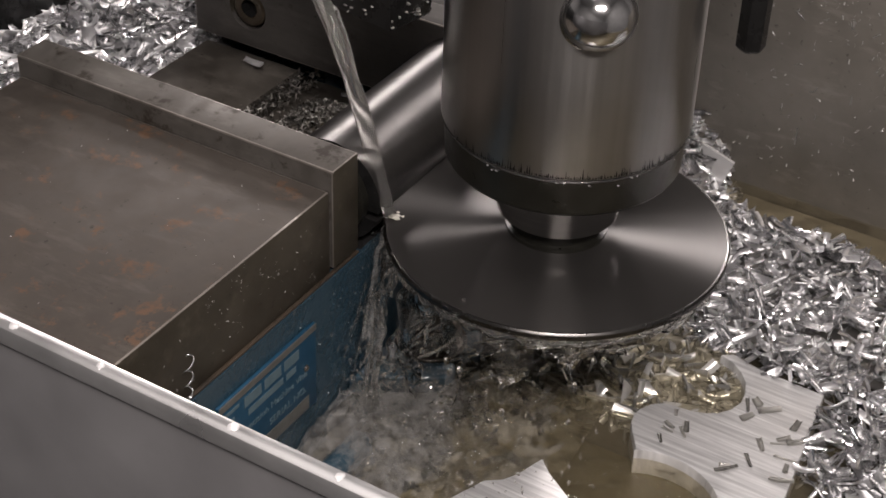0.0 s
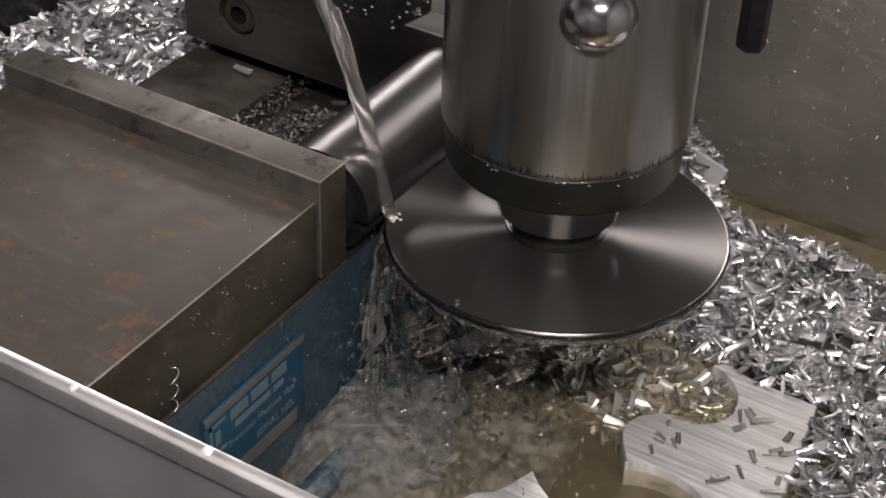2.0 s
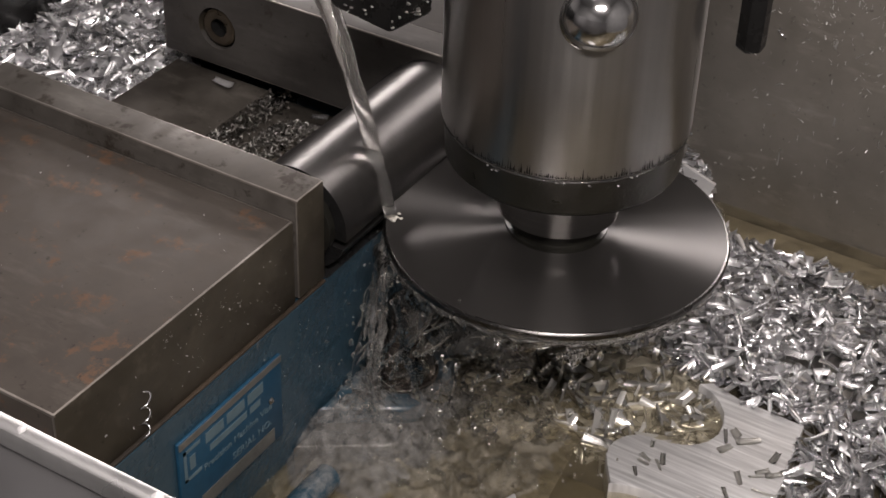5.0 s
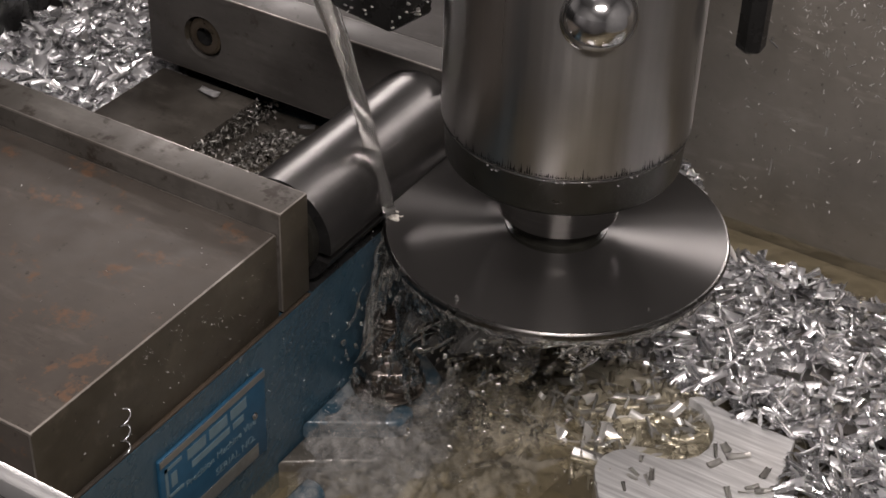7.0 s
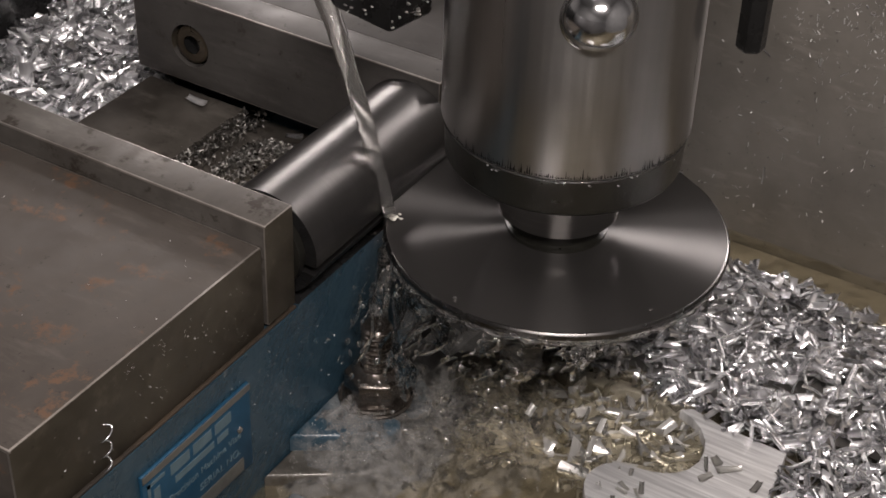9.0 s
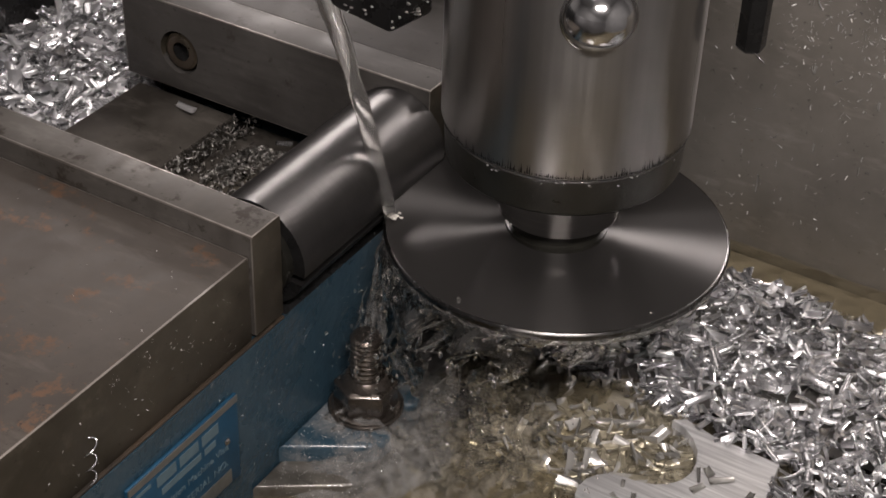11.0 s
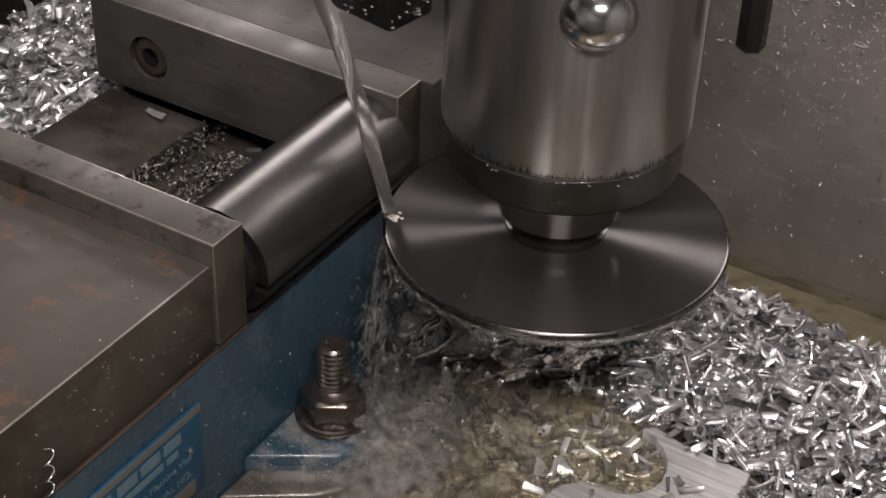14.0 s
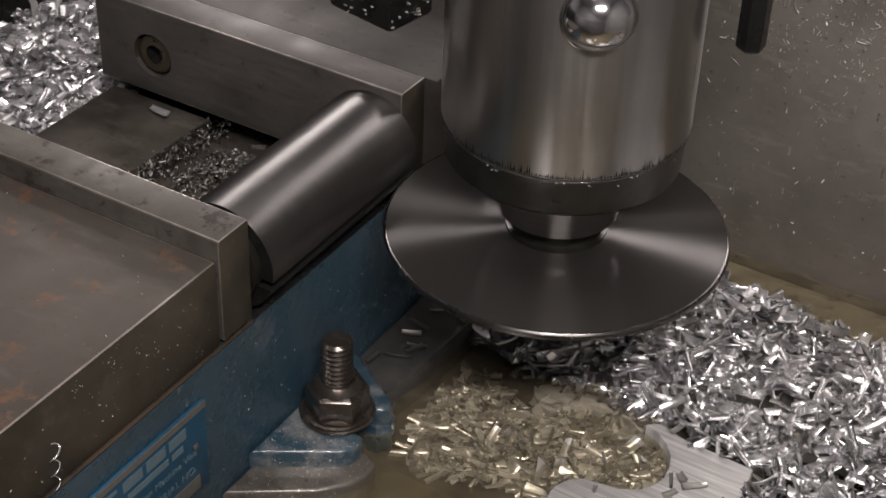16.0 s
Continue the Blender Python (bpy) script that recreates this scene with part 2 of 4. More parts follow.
def chip_metal(name, low, high, rough, metal=1.0):
    """Bright swarf; each chip has its own tone and polish."""
    m, nodes, links, p = material(name)
    g = nodes.new("ShaderNodeNewGeometry")
    fine = noise_tex(nodes, links, coords(nodes, links, (1, 1, 1)), 900, 2)
    links.new(mix(nodes, links, g.outputs["Random Per Island"], low, high), p.inputs["Base Color"])
    p.inputs["Metallic"].default_value = metal
    links.new(ramp(nodes, links, g.outputs["Random Per Island"], [(0.0, rough * 0.7), (1.0, rough * 1.7)]), p.inputs["Roughness"])
    bump(nodes, links, p, fine, 0.25, 0.0004)
    return m


def water(name, tint, murk, cloudy, ripple, scale, strength, patch=35, edge=0.2):
    """Liquid: see-through by its tint, partly clouded, with a glossy skin by Fresnel."""
    m, nodes, links, p = material(name)
    nodes.remove(p)
    clear, cloud, gloss, inner, blend, fres = (nodes.new(n) for n in ("ShaderNodeBsdfTransparent", "ShaderNodeBsdfDiffuse", "ShaderNodeBsdfGlossy", "ShaderNodeMixShader", "ShaderNodeMixShader", "ShaderNodeFresnel"))
    clear.inputs[0].default_value = (*tint, 1)
    cloud.inputs[0].default_value = (*murk, 1)
    gloss.inputs["Roughness"].default_value = 0.05
    fres.inputs["IOR"].default_value = 1.36
    vec = coords(nodes, links)
    b = nodes.new("ShaderNodeBump")
    b.inputs["Strength"].default_value, b.inputs["Distance"].default_value = strength, ripple
    links.new(noise_tex(nodes, links, vec, scale, 3), b.inputs["Height"])
    for n in (gloss, fres):
        links.new(b.outputs["Normal"], n.inputs["Normal"])
    links.new(ramp(nodes, links, noise_tex(nodes, links, vec, patch, 6, 0.65), [(0.5 - edge, cloudy * 0.35), (0.5 + edge, min(1, cloudy * 1.65))]), inner.inputs[0])
    links.new(clear.outputs[0], inner.inputs[1])
    links.new(cloud.outputs[0], inner.inputs[2])
    links.new(fres.outputs[0], blend.inputs[0])
    links.new(inner.outputs[0], blend.inputs[1])
    links.new(gloss.outputs[0], blend.inputs[2])
    links.new(blend.outputs[0], nodes["Material Output"].inputs["Surface"])
    return m


def jet_water(name, roughness, clear, scale, strength):
    m, nodes, links, p = material(name)
    p.inputs["Base Color"].default_value = (0.95, 0.94, 0.91, 1)
    p.inputs["Roughness"].default_value = roughness
    p.inputs["IOR"].default_value = 1.33
    p.inputs["Transmission Weight"].default_value = clear
    bump(nodes, links, p, noise_tex(nodes, links, coords(nodes, links, (1, 1, 0.35)), scale, 3), strength, 0.001)
    return m


def plain(name, colour, rough, metal=0.0):
    m, nodes, links, p = material(name)
    fine = noise_tex(nodes, links, coords(nodes, links), 300, 4)
    links.new(mix(nodes, links, fine, tuple(c * 0.75 for c in colour), tuple(min(1, c * 1.2) for c in colour)), p.inputs["Base Color"])
    p.inputs["Roughness"].default_value, p.inputs["Metallic"].default_value = rough, metal
    return m


DISC_STEEL, BLUE, BLUE_WORN = disc_steel(), blue_paint("chipped_blue_paint", 0.66), blue_paint("rubbed_blue_paint", 0.45)
for m in (BLUE_WORN, FOOT_GREY, STEEL_BOLT, CAST_WET):
    wet(m, 1.0, 95, 0.3)
wet(BLUE, 0.6, 120, 0.6)
wet(BLACK_OXIDE, 0.45, 260, 0.3)
wet(STEEL_RIM, 0.35, 220, 1.0)
CHIP_BRIGHT = chip_metal("aluminium_swarf", (0.48, 0.48, 0.49), (0.92, 0.92, 0.93), 0.21, 0.90)
CHIP_GRIME = chip_metal("grimy_fine_swarf", (0.10, 0.095, 0.085), (0.38, 0.37, 0.35), 0.36)
CHIP_SUNK = chip_metal("dulled_swarf", (0.30, 0.295, 0.275), (0.95, 0.94, 0.90), 0.22, 0.60)

CHIP_DULL = chip_metal("fine_dull_swarf", (0.28, 0.27, 0.25), (0.60, 0.59, 0.57), 0.32)
COOLANT = water("yellowish_coolant", (0.94, 0.908, 0.815), (0.30, 0.26, 0.175), 0.16, 0.004, 90, 0.7)
CHURN = water("churning_coolant", (0.94, 0.91, 0.82), (0.82, 0.76, 0.62), 0.15, 0.011, 150, 1.0, 110, 0.14)
FALL = water("falling_coolant", (0.96, 0.96, 0.95), (0.88, 0.88, 0.86), 0.12, 0.004, 160, 1.0, 130, 0.12)
SHEET = water("clear_water_sheet", (0.985, 0.985, 0.98), (0.72, 0.72, 0.69), 0.015, 0.003, 120, 1.0, 90, 0.10)
WASH = water("foaming_wash_water", (0.96, 0.96, 0.95), (0.88, 0.87, 0.84), 0.125, 0.013, 190, 1.0, 160, 0.16)
JET = jet_water("clear_jet_water", 0.04, 0.96, 200, 0.6)
DROPS = jet_water("splash_water", 0.03, 0.97, 200, 0.25)
FOAM = water("white_foam", (0.95, 0.95, 0.93), (0.85, 0.82, 0.74), 0.5, 0.002, 200, 0.6)
LABEL_BLUE, LABEL_PALE = plain("label_blue_enamel", (0.017, 0.078, 0.145), 0.38, 0.3), plain("label_bare_metal", (0.30, 0.30, 0.28), 0.4, 0.8)
# Pale speck colour has the white glint of wet drops put in.
SPECK_GLINT = plain("pale_speck_and_glint", (0.52, 0.51, 0.49), 0.35, 0.3)
LABEL_INK = plain("label_pale_print", (0.12, 0.185, 0.22), 0.45, 0.2)

# ---- the setting ----
TABLE_Z, POOL_Z = -123.0, -114.2


def table_bed():
    """Tray of the moving table: floor and its walls, all riding together."""
    floor = single("table_floor", box(-220.4, 249.4, -420, 262, TABLE_Z - 12, TABLE_Z), SLUDGE_DARK, "machine table floor coated with dark coolant grime", "floor", (0, 0, TABLE_Z), kind="structure")
    strip = single("sludge_bank", box(190, 249.3, -419, 250, TABLE_Z + 0.1, TABLE_Z + 2.2, 1.0), SLUDGE, "bank of tan sludge along the foot of the guard", "sludge", (220, -80, TABLE_Z), kind="structure")
    # Film stops at x 48; the darker floor beyond carries the disc's shade.
    strip2 = single("sludge_film", box(-60, 48, -200, -3, TABLE_Z + 0.1, TABLE_Z + 1.2, 0.5), SLUDGE_WET, "film of tan sludge on the table", "sludge", (0, -100, TABLE_Z), kind="structure")
    far = single("wall_guard_far", box(249.5, 252.5, -420, 262, TABLE_Z, 52, 0.6), WALL_SHEET, "upright grey metal splash guard with chip spatter", "wall", (250, 0, TABLE_Z), kind="structure")
    end = single("wall_guard_end", box(-220.4, 249.4, 233, 239, TABLE_Z, 120, 0.6), BLACK_GRIME_SHADE, "black upright end guard behind the swarf", "wall", (0, 236, TABLE_Z), kind="structure")
    near = thing("splash_guard", -221, -80, TABLE_Z, "low grey sheet-metal splash guard with a bright worn edge", "splash guard", kind="structure")
    part("sheet", box(-222.5, -220.5, -420, 251.8, TABLE_Z, 108.2, 0.3), PANEL_SHEET, near)
    part("edge_trim", box(-223.6, -219.4, -420, 251.8, 106.4, 111.6, 1.3), PANEL_EDGE, near, "bright worn rolled edge")
    rng = random.Random(2)
    # Pale aluminium blobs put in the glints of wet drops on the edge.
    for y in (-77, -98, -132, -156):
        bm = bmesh.new()
        blob(bm, (-221.5, y + rng.uniform(-1, 1), 111.5), (1.2, rng.uniform(0.9, 1.4), 0.5), y)
        part("drop", bm, ALU_PLATE, near, "pale blob for a wet drop's glint on the edge")
    return [floor, strip, strip2, far, end, near]


def enclosure():
    """Dim cabinet that closes the machine round the camera."""
    s = 900.0
    for name, b in (("wall_cabinet_east", (s, s + 20, -s, s, -400, s)), ("wall_cabinet_west", (-s - 20, -s, -s, s, -400, s)), ("wall_cabinet_north", (-s, s, s, s + 20, -400, s)), ("wall_cabinet_south", (-s, s, -s - 20, -s, -400, s))):
        single(name, box(*b), DIM_PAINT, "plain grey machine cabinet wall", "wall", (0, 0, -400), kind="structure")
    single("ceiling", box(-s, s, -s, s, s, s + 20), DIM_PAINT, "plain grey machine cabinet roof", "ceiling", (0, 0, s), kind="structure")
    single("floor", box(-s, s, -s, s, -420, -400), DIM_PAINT, "dark machine cabinet floor", "floor", (0, 0, -400), kind="structure")


def lamp_housings():
    """A shallow painted tray behind each work lamp, hung from the roof on a rod."""
    for name, sx, sy, m in LAMPS:
        wide, high = sx / MM / 2 + 12, sy / MM / 2 + 12
        base = m.translation / MM
        t = thing("work_lamp", base.x, base.y, base.z, "grey enclosed machine work lamp hung from the roof", "lamp", "machine work lamps")
        bm = box(-wide, wide, -high, high, 6, 16, 3.0)
        bmesh.ops.transform(bm, matrix=Matrix.Translation(base) @ m.to_3x3().to_4x4(), verts=bm.verts)
        part("housing", bm, DIM_PAINT, t)
        if base.z < 880:
            at = base + m.to_3x3() @ Vector((0, 0, 12))
            part("rod", sweep([at, (at.x, at.y, 901)], [6, 6], 12), BLACK_OXIDE, t)


def pedestal():
    single("table_pedestal", box(-150, 190, -330, 170, -400, TABLE_Z - 12.5, 6.0), DIM_PAINT, "grey machine pedestal under the table", "pedestal", (20, -80, -400), kind="structure")


# ---- spindle and cutter: they stay in place, the cutter spins ----
AX, AY = 51.4, -65.4


def spindle():
    t = thing("spindle_nose", AX, AY, 210, "large bright steel spindle nose with a black lower ring", "spindle")
    part("housing", turned([(0, 210), (44.6, 210), (44.6, 60), (44.6, 23.2), (44.0, 21.8), (43.0, 21.2), (0, 21.2)], (AX, AY), 160), STEEL_NOSE, t, "brushed bright steel housing with painted highlight streaks")
    part("lower_ring", turned([(0, 21.1), (43.4, 21.1), (43.8, 20.4), (43.4, 18), (42.8, 7.2), (42.2, 6.2), (39.5, 6.0), (0, 6.0)], (AX, AY), 160), BLACK_OXIDE, t, "wet black oxide ring")
    part("collar", turned([(0, 5.9), (23.2, 5.9), (23.0, -14), (22.6, -17.6), (21.6, -18.4), (0, -18.4)], (AX, AY), 120), STEEL_COLLAR, t, "polished steel collar")
    bm = bmesh.new()
    rng = random.Random(14)
    a = 140.0
    while a < 320:
        w, h = rng.uniform(0.3, 1.0), 0.5 + 3.6 * rng.random() ** 3
        e = [(AX + 44.68 * math.cos(radians(b)), AY + 44.68 * math.sin(radians(b))) for b in (a, a + w * 0.5, a + w)]
        bm.faces.new([bm.verts.new((e[0][0], e[0][1], 22.6)), bm.verts.new((e[2][0], e[2][1], 22.6)), bm.verts.new((e[1][0], e[1][1], 23.0 + h))])
        a += w * rng.uniform(0.8, 1.8)
    part("residue", bm, BLACK_GRIME_SHADE, t, "dark dried residue creeping up from the ring")
    # Bright metal blobs stand in for wet glints along the ring's edge.
    rng = random.Random(9)
    for k in range(10):
        a = radians(rng.choice((rng.uniform(170, 250), rng.uniform(240, 305))))
        bm = bmesh.new()
        blob(bm, (AX + 43.9 * math.cos(a), AY + 43.9 * math.sin(a), 20.6 - 3 * rng.random() ** 3), (rng.uniform(0.2, 0.7), rng.uniform(0.2, 0.7), rng.uniform(0.15, 0.35)), k)
        part("ring_glint", bm, CHIP_BRIGHT, t, "bright metal speck for a wet glint on the ring")
    bead = [(AX + 43.75 * math.cos(radians(a)), AY + 43.75 * math.sin(radians(a)), 20.95) for a in range(120, 331, 2)]
    brng = random.Random(4)
    part("wet_bead", sweep(bead, [0.22 + 0.3 * brng.random() for _ in bead], 6, 0.4, 2), DROPS, t, "thin bead of coolant on the ring's upper edge")
    toward = Vector((EYE[0] / MM - AX, EYE[1] / MM - AY, 0)).normalized()
    side = Vector((-toward.y, toward.x, 0))
    c = Vector((AX, AY, 83)) + (toward * 0.984 + side * 0.176) * 42.0
    bm = bmesh.new()
    bmesh.ops.create_uvsphere(bm, u_segments=48, v_segments=32, radius=11.8)
    bmesh.ops.translate(bm, verts=bm.verts, vec=c)
    ball = part("ball", bm, CHROME, t, "polished steel ball seated in the housing")
    # seat ring round the ball
    out = (toward * 0.984 + side * 0.176)
    bm = bmesh.new()
    up, across = Vector((0, 0, 1)), out.cross(Vector((0, 0, 1)))
    ring = [c + out * 2.0 + (up * math.cos(a) + across * math.sin(a)) * 12.2 for a in [2 * math.pi * i / 48 for i in range(49)]]
    sweep(ring, [0.4] * 49, 6, bm=bm)
    part("seat_ring", bm, STEEL_COLLAR, ball)
    return t


def cutter():
    t = thing("saw_cutter", AX, AY, -28, "wide thin spinning steel slitting saw disc", "cutter")
    part("disc", turned([(0, -26.6), (24, -26.6), (25, -26.8), (50, -27.3), (63.6, -27.6), (63.6, -30.8), (0, -31.2)], (AX, AY), 192), DISC_STEEL, t)
    part("rim", turned([(63.65, -27.62), (64.15, -27.72), (64.5, -28.05), (64.8, -28.45), (64.8, -29.3), (64.6, -30.4), (63.65, -30.9)], (AX, AY), 192), STEEL_RIM, t, "wet bevelled rim of the disc")
    part("arbor", turned([(0, -18.5), (17.5, -18.5), (17.5, -24.5), (19.2, -25.0), (19.2, -26.5), (0, -26.5)], (AX, AY), 96), BLACK_OXIDE, t, "black clamping arbor")
    return t


def coolant_nozzle():
    t = thing("coolant_nozzle", 50, 22, 80, "black coolant block flecked with chips above the jet", "nozzle")
    bm = prism([(33.3, -2.1), (39.5, 29), (62, 25), (56, -6.5)], 41.5, 90)
    bmesh.ops.bevel(bm, geom=bm.edges[:], offset=2.0, segments=2, profile=0.5, affect="EDGES")
    part("body", bm, BLACK_GRIME_SHADE, t)
    part("spout", sweep([(46, 46, 80), (45, 42, 68), (44, 38.5, 56)], [6, 5.5, 5], 20), BLACK_GRIME_SHADE, t)
    rng = random.Random(6)
    for k in range(26):
        s, q = rng.random(), rng.random() * 1.6
        at = Vector((34 + 20 * s, -2.5 - 4 * s, 43 + 5 * q)) if k % 2 else Vector((34 + 5 * s, -1 + 28 * s, 43 + 5 * q))
        bm = bmesh.new()
        blob(bm, at, (rng.uniform(0.3, 1.2), rng.uniform(0.3, 1.2), rng.uniform(0.2, 0.7)), k)
        part("stuck_chip", bm, CHIP_DULL, t, "pale chip stuck to the block")
    return t


def hex_rod():
    t = thing("hex_key", 80, -121, 52, "black hexagonal rod hanging beside the spindle", "rod")
    bm = turned([(0, 52), (4.4, 52), (5.2, 53), (5.2, 200), (0, 200)][::-1], (79.2, -119.6), 6)
    part("shank", bm, BLACK_GRIME_SHADE, t, degrees=20)
    return t


# ---- the vise and the work ----
def bored_jaw():
    """Ground jaw block with a round counterbore through it for the screw."""
    bm = bmesh.new()
    outer = [(0.3, -40), (156, -40), (156, 1.2), (0.3, 1.2)]
    inner = [(126 + 10 * math.cos(2 * math.pi * i / 48), -21.5 + 10 * math.sin(2 * math.pi * i / 48)) for i in range(48)]
    edges = []
    for loop in (outer, inner):
        vs = [bm.verts.new((114.9, y, z)) for y, z in loop]
        edges += [bm.edges.new((vs[i], vs[(i + 1) % len(vs)])) for i in range(len(vs))]
    faces = [f for f in bmesh.ops.triangle_fill(bm, edges=edges, use_beauty=True)["geom"] if isinstance(f, bmesh.types.BMFace)]
    moved = [v for v in bmesh.ops.extrude_face_region(bm, geom=faces)["geom"] if isinstance(v, bmesh.types.BMVert)]
    bmesh.ops.translate(bm, verts=moved, vec=(16.6, 0, 0))
    bmesh.ops.recalc_face_normals(bm, faces=bm.faces)
    rim = [e for e in bm.edges if len(e.link_faces) == 2 and e.calc_face_angle(0) > 1.0 and all(math.hypot(v.co.y - 126, v.co.z + 21.5) > 12 for v in e.verts)]
    bmesh.ops.bevel(bm, geom=rim, offset=0.6, segments=2, profile=0.5, affect="EDGES", material=1)
    return bm


def vise():
    t = thing("machine_vise", 30, 75, TABLE_Z, "blue machine vise with worn steel jaws holding a bar", "vise")
    part("body", box(-165, 205, -0.7, 153, TABLE_Z, -58.2), BLUE, t, "chipped dark blue painted casting")
    # The rail's black top carries the shade under the bar.
    part("side_rail", faced(box(16.45, 205, -0.7, 1.6, -58.18, -43.6), 2, 1, 1), BLUE, t, second=(BLACK_GRIME_SHADE,))
    part("side_rail", box(-165, 16.4, -0.7, 3.1, -58.18, -45.2), BLUE, t)
    part("inner_ledge", box(16.5, 205, 1.7, 56, -58.15, -50.2, 0.4), BLUE, t)
    # Black strip and floor stand for shade under the bar and by the jaw.
    part("shade_ledge", box(16.5, 130, 1.7, 28, -50.1, -45.2, 0.3), BLACK_GRIME_SHADE, t)
    part("well_floor", box(118.8, 131.6, 101.2, 152.8, -58.1, -57.2), BLACK_GRIME_SHADE, t)
    part("well_floor", box(17, 131, 56.2, 101, -58.1, -57.2), STEEL_WAY, t)
    part("seam_strip", box(-160, 16.3, -0.5, 1.3, -45.1, -44.0, 0.4), RUSTY, t, "rusty seam under the movable jaw")
    part("bed_way", box(-160, 118.6, 101.3, 152.9, -58.1, -46, 0.8), STEEL_WAY, t, "worn flat steel bed way")
    part("bed_way", box(-160, 16, 3.2, 60, -50.1, -45.3, 0.8), STEEL_WAY, t)
    # The jaws' -y faces take a darker brown that carries their shade.
    part("movable_jaw", faced(box(-122.9, -0.35, 1.4, 150.5, -45.2, -8.6, 0.9), 1, -1, 2), STEEL_BLOCK, t, "flat brown-grey steel block with rust blooms", second=(STEEL_EDGE, JAW_SIDE_SHADE))
    part("jaw_plate", faced(box(0, 16.4, 0.0, 152.4, -43.0, 0, 0.7), 1, -1, 2), STEEL_PLATE, t, "oily ground steel jaw plate", second=(STEEL_EDGE, JAW_SIDE_SHADE))
    part("fixed_jaw", faced(bored_jaw(), 1, -1, 2), STEEL_FIXED, t, "grey ground steel jaw", second=(STEEL_EDGE, JAW_SIDE_SHADE))
    part("fixed_jaw_back", box(131.8, 195, -5, 158, -50, 0.7, 1.2), STEEL_FIXED, t)
    # cap screw sunk in its counterbore
    m = Matrix.Translation((114.9, 126, -21.5)) @ Matrix.Rotation(radians(-90), 4, "Y")
    bm = turned([(4.3, -1.3), (7.4, -1.0), (8.5, -1.5), (8.8, -2.4), (8.8, -9)], (0, 0), 48)
    bmesh.ops.transform(bm, matrix=m, verts=bm.verts)
    screw = part("cap_screw", bm, SCREW_BROWN, t, "oily brown recessed cap screw")
    # Socket and bore floor are black, the recess's shade put in their colour.
    hexes = turned([(4.4, -1.3), (4.3, -6.0), (0, -6.6)], (0, 0), 6, 0.3)
    bmesh.ops.transform(hexes, matrix=m, verts=hexes.verts)
    part("hex_socket", hexes, BLACK_GRIME_SHADE, screw, degrees=20)
    bm = turned([(9.95, -12), (9.9, -9.2), (0, -9.2)], (0, 0), 48)
    bmesh.ops.transform(bm, matrix=m, verts=bm.verts)
    part("bore_floor", bm, BLACK_GRIME_SHADE, screw)
    # slotted clamping lug
    pts = [(8.5, -1), (25, -26.5), (27.6, -30.3), (31, -32.8), (36.5, -33.4), (39.5, -31.5), (39.8, -28), (37.2, -19)]
    pts += [(45.6 + 8 * math.cos(a), -16 + 8 * math.sin(a)) for a in [radians(200 - 22 * i) for i in range(1, 9)]]
    pts += [(54, -24), (55, -29), (58, -32), (62, -31), (66, -25), (78, -6), (80, -1)]
    part("clamp_lug", prism(pts, -109.5, -101.6, 2.0, 4), BLUE_WORN, t, "worn blue slotted clamping lug", degrees=40)
    part("lug_foot", prism([(-8, -1), (12, -30), (20, -37), (28, -40.5), (36, -40), (39, -34), (39.5, -1)], TABLE_Z, -109.3, 1.6, 4), FOOT_GREY, t, "grey bare-metal foot under the lug", degrees=40)
    part("lug_foot", prism([(52, -1), (53, -29), (58, -33), (64, -31), (78, -6), (80, -1)], TABLE_Z, -109.6, 1.2), BLUE_WORN, t)
    part("base_ledge", prism([(80, -1), (73, -9), (70, -23), (90, -26), (126, -28), (150, -30), (160, -1)], TABLE_Z, -106, 2.0), CAST_WET, t, "grimy dark ledge with chips")
    part("lug_rib", sweep([(-48, -20, -113), (-30, -21, -110), (-14, -21.5, -109), (-10, -21.5, -111)], [6, 6, 5.5, 2.5], 18), BLUE_WORN, t)
    plate = part("name_plate", box(-74.3, -15.6, -2.3, -0.75, -96, -56.8, 0.5), LABEL_BLUE, t, "blue metal name plate with pale print")
    part("plate_border", box(-74.0, -16, -2.75, -2.35, -59.8, -57.0), LABEL_PALE, plate)
    part("serial_field", box(-64, -21.5, -2.75, -2.35, -94.3, -88.3), LABEL_PALE, plate, "bare pale serial field")
    for x0, x1, z0, z1 in ((-60, -50, -66.6, -62), (-48, -38, -66.6, -62), (-36, -27, -66.6, -62), (-58, -37, -71.4, -68.6), (-35, -29, -71.4, -68.6), (-71, -66, -92.5, -89.8)):
        part("print_bar", box(x0, x1, -2.6, -2.35, z0, z1), LABEL_INK, plate)
    for x0, x1, z0, z1 in ((-72, -70.6, -76, -62), (-72, -63, -63.4, -62), (-72, -63, -76, -74.6), (-69, -66, -72, -66)):
        part("emblem", box(x0, x1, -2.6, -2.35, z0, z1), LABEL_INK, plate)
    lettering(plate, "Precision Machine Vise", -62, -78.0, 4.3)
    lettering(plate, "SERIAL NO.", -46, -85.4, 4.6)
    bm = bmesh.new()
    blob(bm, (-22.8, -2.6, -74), (1.5, 0.9, 1.5), 3)
    part("rivet", bm, STEEL_COLLAR, plate)
    return t


